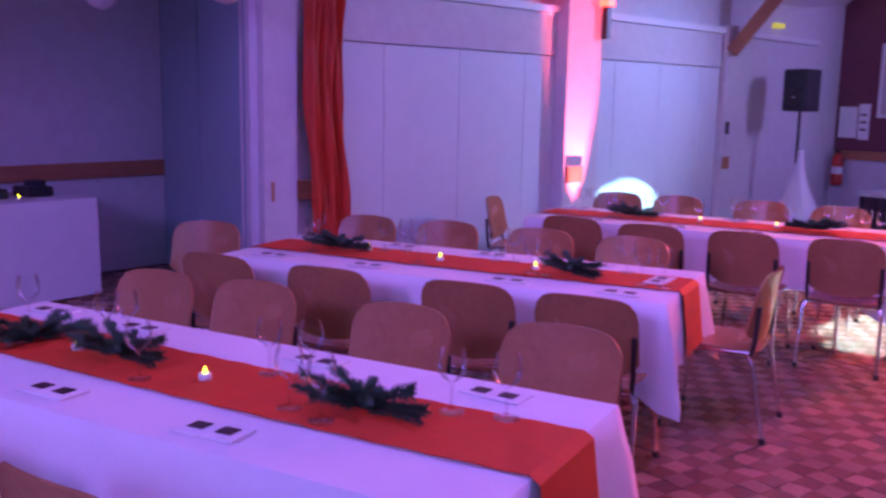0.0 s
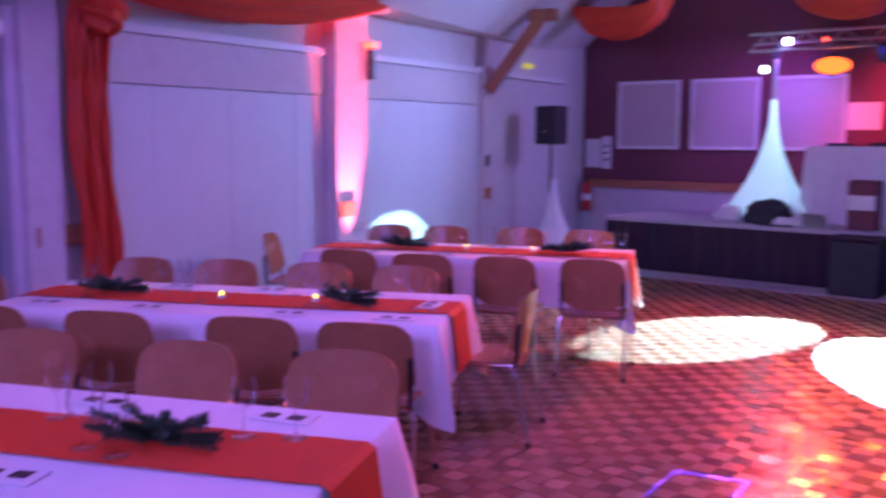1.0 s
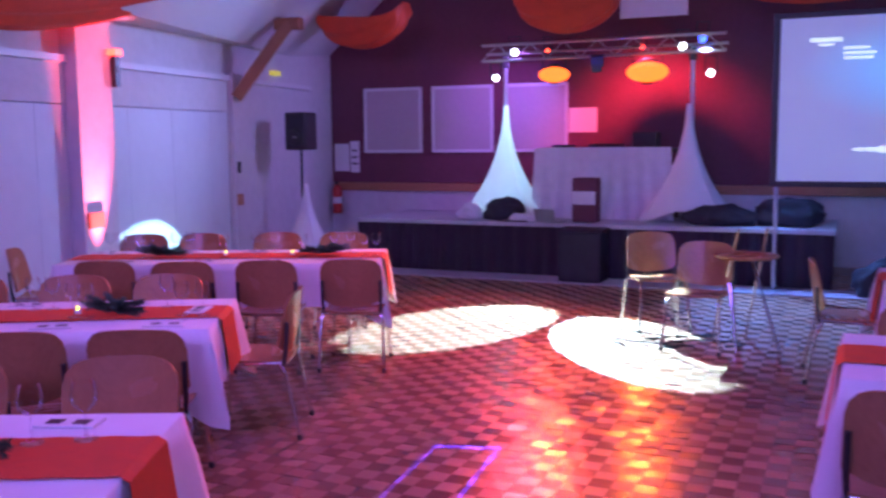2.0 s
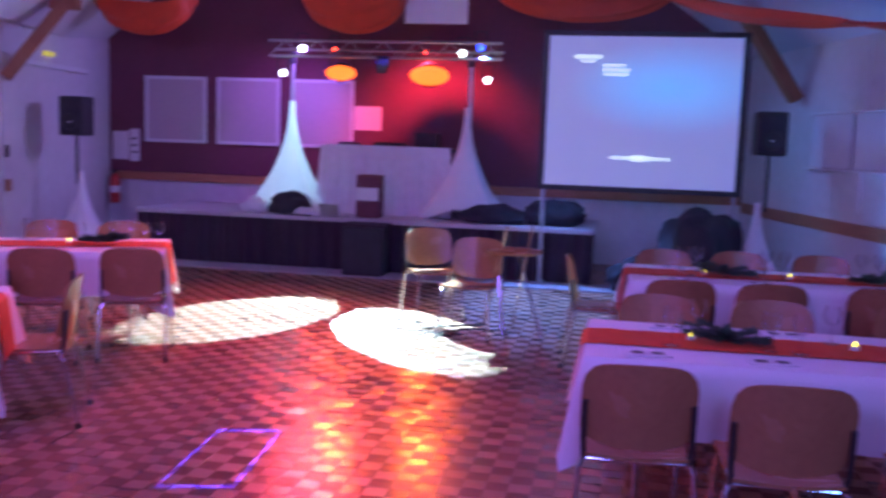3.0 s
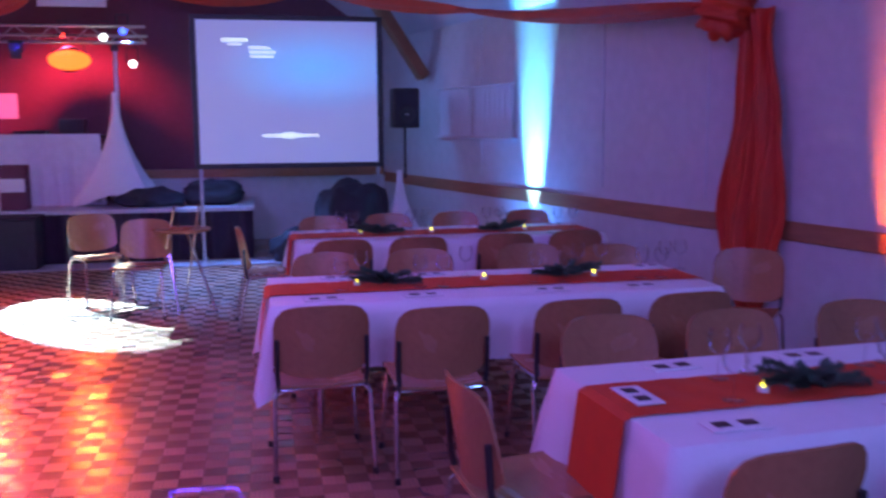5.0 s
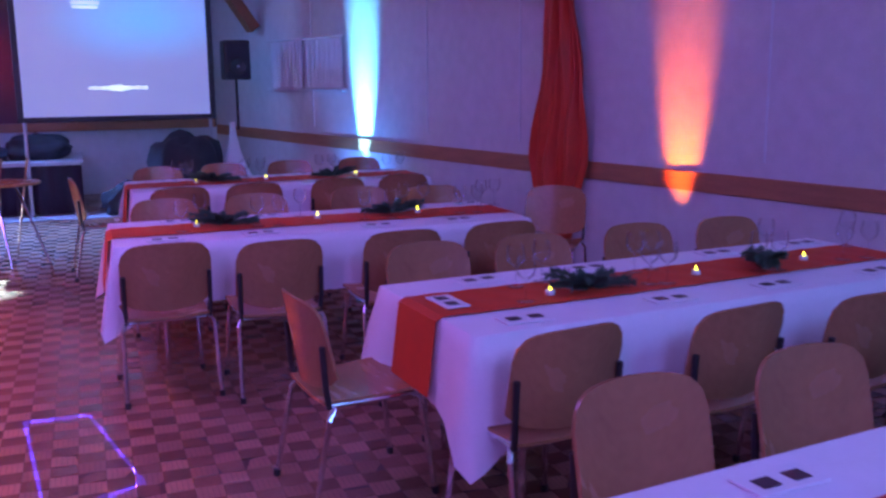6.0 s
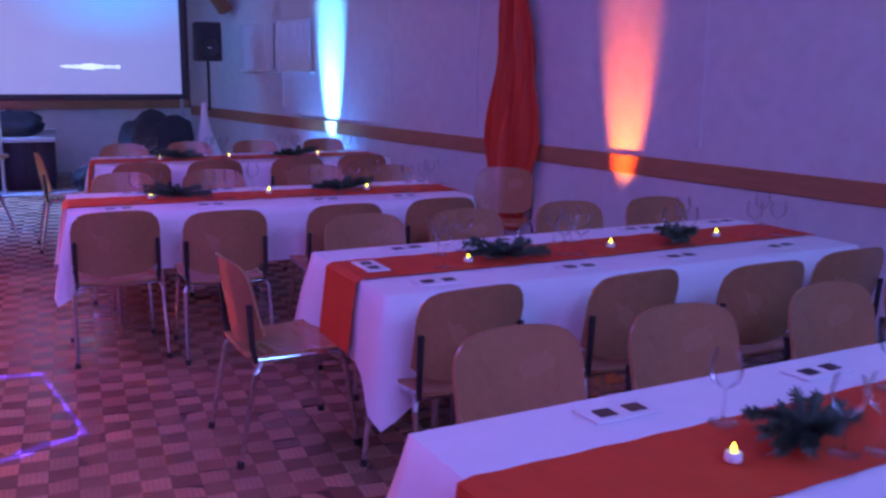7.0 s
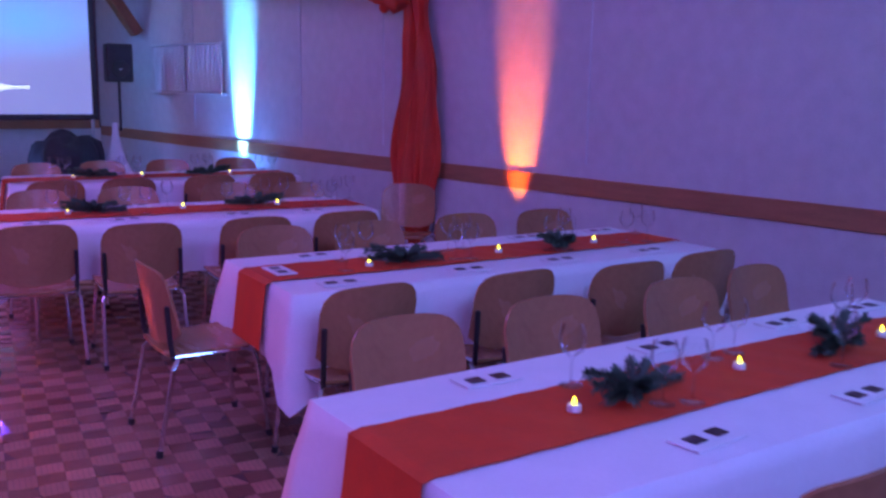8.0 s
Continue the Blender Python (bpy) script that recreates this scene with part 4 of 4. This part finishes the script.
def rosette(at, r=0.17):
    bm = bmesh.new()
    bmesh.ops.create_icosphere(bm, subdivisions=4, radius=r)
    for v in bm.verts:
        v.co *= 1 + 0.18 * math.sin(v.co.z * 60 + 3 * math.atan2(v.co.y, v.co.x)) + 0.15 * noise.noise(v.co * 14)
    ob = part("rosette", bm, M_DRAPE, smooth=True)
    ob.matrix_basis = Matrix.Translation(at)
    return tagged(ob, "gathered orange fabric knot", "fabric knot", "fabric knots")


drape(XR, 4.16, 4.86, 0.2, 2.45, "orange drape hanging against the wall, gathered at the top", shape=(0.22, 0.6, 1.0, 0.78, 0.48, 0.6))
p0, p1 = lpos(lwall(5.3), 0.0), lpos(lwall(5.66), 0.0)
drape(p0[0] + 0.0, 5.28, 5.66, 0.1, 2.6, "orange drape hanging beside the folding partition")
rosette((XR - 0.2, 4.72, 2.46), 0.2)
rosette((p0[0] + 0.18, 5.52, 2.52), 0.16)
swag((-5.2, 5.5, 2.68), (-4.45, 9.6, 3.3), 0.34, 0.8, "orange fabric swag slung from the wall to the ceiling")
swag((XR - 0.2, 4.75, 2.5), (XR - 0.5, 8.3, 2.85), 0.12, 0.7, "orange fabric swag slung along the wall")
swag((XR - 0.5, 8.3, 2.85), (2.6, 10.6, 3.55), 0.2, 0.7, "orange fabric swag slung under the ceiling")
for x0, x1, zb in ((-3.98, -2.72, 2.9), (-1.25, 0.02, 2.95), (1.05, 3.2, 3.12)):
    a, b = st_at(x0, 0.35, zb + 0.55), st_at(x1, 0.35, zb + 0.55)
    swag(a, b, 0.55, 0.6, "red fabric swag hung above the stage", "ceiling_swag", 0.35)


# paper balls hung under the ceiling
for x, y, z in ((-6.35, 4.3, 2.3), (-5.05, 4.37, 2.28)):
    ob = empty("paper_ball", pose(x, y, z), "pale pleated paper ball hung by a thread", "paper ball", "paper balls")
    bm = bmesh.new()
    bmesh.ops.create_icosphere(bm, subdivisions=4, radius=0.12)
    for v in bm.verts:
        v.co *= 1 + 0.07 * noise.noise(v.co * 40)
    part("ball", bm, M_PAPER, ob)
    part("thread", tube(bmesh.new(), [(0, 0, 0.1), (0, 0, 2.92 - z)], 0.002, 5), M_FRAME, ob)

# curtained window strip on the right wall
wf = empty("wall_frame", Matrix.Identity(4), "pale window frame outline with curtain pleats", "window")
for y0, y1 in ((8.2, 9.15), (9.2, 10.1)):
    def pleat(u, v, y0=y0, y1=y1):
        return (XR - 0.03 - 0.012 * math.sin(u * 50), y0 + (y1 - y0) * u, 1.5 + 0.56 * v)
    part("curtain", sheet(pleat, 60, 2, 0.004), M_PANEL, wf, smooth=True)
part("rod", tube(bmesh.new(), [(XR - 0.05, 8.15, 2.08), (XR - 0.05, 10.15, 2.08)], 0.012, 8), M_FRAME, wf)
part("sill", boxm((XR - 0.04, 9.15, 1.48), (0.07, 2.0, 0.03), None, 0.005), M_FRAME, wf)

# floor lamps that light the walls
for p, g in (((4.35, 7.78), "small black floor lamp shining cyan up the wall"), ((4.35, 3.29), "small black floor lamp shining orange up the wall"), ((-4.66, 8.20), "small black floor lamp shining pink up the column")):
    ob = empty("floor_uplight", pose(p[0], p[1], 0), g, "uplight", "uplights")
    part("housing", lathe(bmesh.new(), [(0.001, 0.01), (0.07, 0.01), (0.075, 0.03), (0.075, 0.11), (0.06, 0.115), (0.06, 0.09), (0.001, 0.09)], 18), M_BLACK, ob)
    part("foot", boxm((0, 0, 0.006), (0.17, 0.05, 0.012)), M_BLACK, ob)

# projector under the ceiling
pj = empty("projector", look((1.6, 5.1, 3.33), (2.68, 10.28, 2.02)), "small white projector under the ceiling", "projector")
part("body", boxm((0, 0.03, 0.18), (0.3, 0.1, 0.24), None, 0.015), M_FRAME, pj)

# laser whose slotted plate, added to shape its light, draws two outlines on the floor
LASER = Vector((-0.25, 11.75, 2.58))
AIM = Vector((-0.3, 3.7, 0.0))


def on_plate(x, y):
    """Where the ray to a place on the floor crosses the plate before the laser, in the plate's own plane."""
    m = look(LASER, AIM).inverted()
    q = m @ Vector((x, y, 0.0))
    return Vector((q.x / -q.z * 0.3, q.y / -q.z * 0.3))


def grown(quad, d):
    c = sum((Vector(p) for p in quad), Vector((0, 0))) / 4
    return [tuple(c + (Vector(p) - c) * (1 + d / (Vector(p) - c).length)) for p in quad]


lz = empty("laser_projector", look(LASER, AIM), "small black laser projector on the truss", "laser")
part("housing", boxm((0, 0, 0.09), (0.16, 0.12, 0.14), None, 0.012), M_BLACK, lz)
QUADS = [[(-1.14, 4.14), (-0.79, 4.15), (-0.67, 4.98), (-1.01, 4.98)], [(0.07, 2.34), (0.47, 2.48), (0.49, 3.39), (0.21, 3.47)]]
holes = [[on_plate(*p) for p in grown(q, 0.022)] for q in QUADS]
bm = bmesh.new()
holes.sort(key=lambda h: h[0].x)
X0, X1, Y0, Y1 = -0.06, 0.06, -0.05, 0.05
xm = (max(p.x for p in holes[0]) + min(p.x for p in holes[1])) / 2
for hole, xa, xb in ((holes[0], X0, xm), (holes[1], xm, X1)):
    outer = [bm.verts.new((x, y, -0.3)) for x, y in ((xb, Y1), (xa, Y1), (xa, Y0), (xb, Y0))]
    inner = [bm.verts.new((p.x, p.y, -0.3)) for p in hole]
    for k in range(4):
        bm.faces.new((outer[k], outer[(k + 1) % 4], inner[(k + 1) % 4], inner[k]))
part("slot_plate", bm, M_BLACK, lz)
for q in QUADS:
    bm = bmesh.new()
    bm.faces.new([bm.verts.new((p.x, p.y, -0.3)) for p in (on_plate(*c) for c in grown(q, -0.012))])
    part("slot_mask", bm, M_BLACK, lz)

# cables on the floor round the lone chairs
for k, (x, y) in enumerate(((0.1, 8.0), (0.35, 7.75), (-0.1, 7.7))):
    rk = random.Random(k + 40)
    pts = [Vector((x + 0.06 * s + 0.16 * math.sin(s * 0.9 + k) + rk.uniform(-0.03, 0.03), y + 0.14 * math.cos(s * 0.7 + k * 2) + rk.uniform(-0.03, 0.03), 0.008)) for s in range(12)]
    tagged(part("cable", tube(bmesh.new(), pts, 0.006, 6), M_BLACK, smooth=True), "thin black cable lying loose on the parquet", "cable", "floor cables")

# fire extinguisher in the corner
fx = empty("fire_extinguisher", pose(-4.22, 13.95, 0.55), "red fire extinguisher on the wall", "extinguisher")
part("cylinder", lathe(bmesh.new(), [(0.001, 0), (0.07, 0.005), (0.075, 0.03), (0.075, 0.36), (0.05, 0.42), (0.025, 0.44), (0.001, 0.445)], 18), M_REDTRIM, fx, smooth=True)
part("handle", boxm((0, -0.03, 0.47), (0.03, 0.12, 0.04), None, 0.006), M_BLACK, fx)
part("label_band", lathe(bmesh.new(), [(0.0765, 0.16), (0.0765, 0.26)], 18), M_PAPER, fx)
part("bracket", boxm((0.02, 0.12, 0.2), (0.05, 0.12, 0.06)), M_BLACK, fx)

# ---- parquet blocks ----
TS = 0.11
FROT = Matrix.Rotation(radians(SA), 3, "Z")


def block(bm_list, faces, cx, cy, h, tilt=(0, 0)):
    g, c = TS / 2 - 0.0006, TS / 2 - 0.002
    base = len(bm_list)
    for s, z in ((g, -0.006), (g, h - 0.0008), (c, h)):
        for sx, sy in ((-1, -1), (1, -1), (1, 1), (-1, 1)):
            v = FROT @ Vector((cx + sx * s, cy + sy * s, 0))
            bm_list.append((v.x, v.y, z + (sx * tilt[0] + sy * tilt[1] if z > -0.005 else 0)))
    for a in (0, 4):
        for k in range(4):
            faces.append((base + a + k, base + a + (k + 1) % 4, base + a + 4 + (k + 1) % 4, base + a + 4 + k))
    faces.append((base + 8, base + 9, base + 10, base + 11))


rs = random.Random(12)
verts, faces = [], []
single = []
for i in range(-100, 90):
    for j in range(-75, 155):
        p = FROT @ Vector((i * TS, j * TS, 0))
        if not (-7.8 < p.x < 4.6 and -4.95 < p.y < 13.0):
            continue
        if -0.9 < p.x < 0.85 and 2.9 < p.y < 5.0 and len(single) < 300:
            single.append((i, j))
            continue
        block(verts, faces, i * TS, j * TS, rs.uniform(-0.0004, 0.0004), (rs.gauss(0, 0.0017), rs.gauss(0, 0.0017)))
me = bpy.data.meshes.new("parquet_rest")
me.from_pydata(verts, [], faces)
me.materials.append(M_FLOOR)
rest = new("parquet_rest", me)
rest.parent = floor
rest["kind"] = "stuff"
v1, f1 = [], []
block(v1, f1, 0, 0, 0.0)
me = bpy.data.meshes.new("parquet_block")
me.from_pydata(v1, [], f1)
me.materials.append(M_FLOOR)
for i, j in single:
    p = FROT @ Vector((i * TS, j * TS, 0))
    ob = new("parquet_block", me)
    ob.parent = floor
    ob.location = (p.x, p.y, rs.uniform(-0.0006, 0.0006))
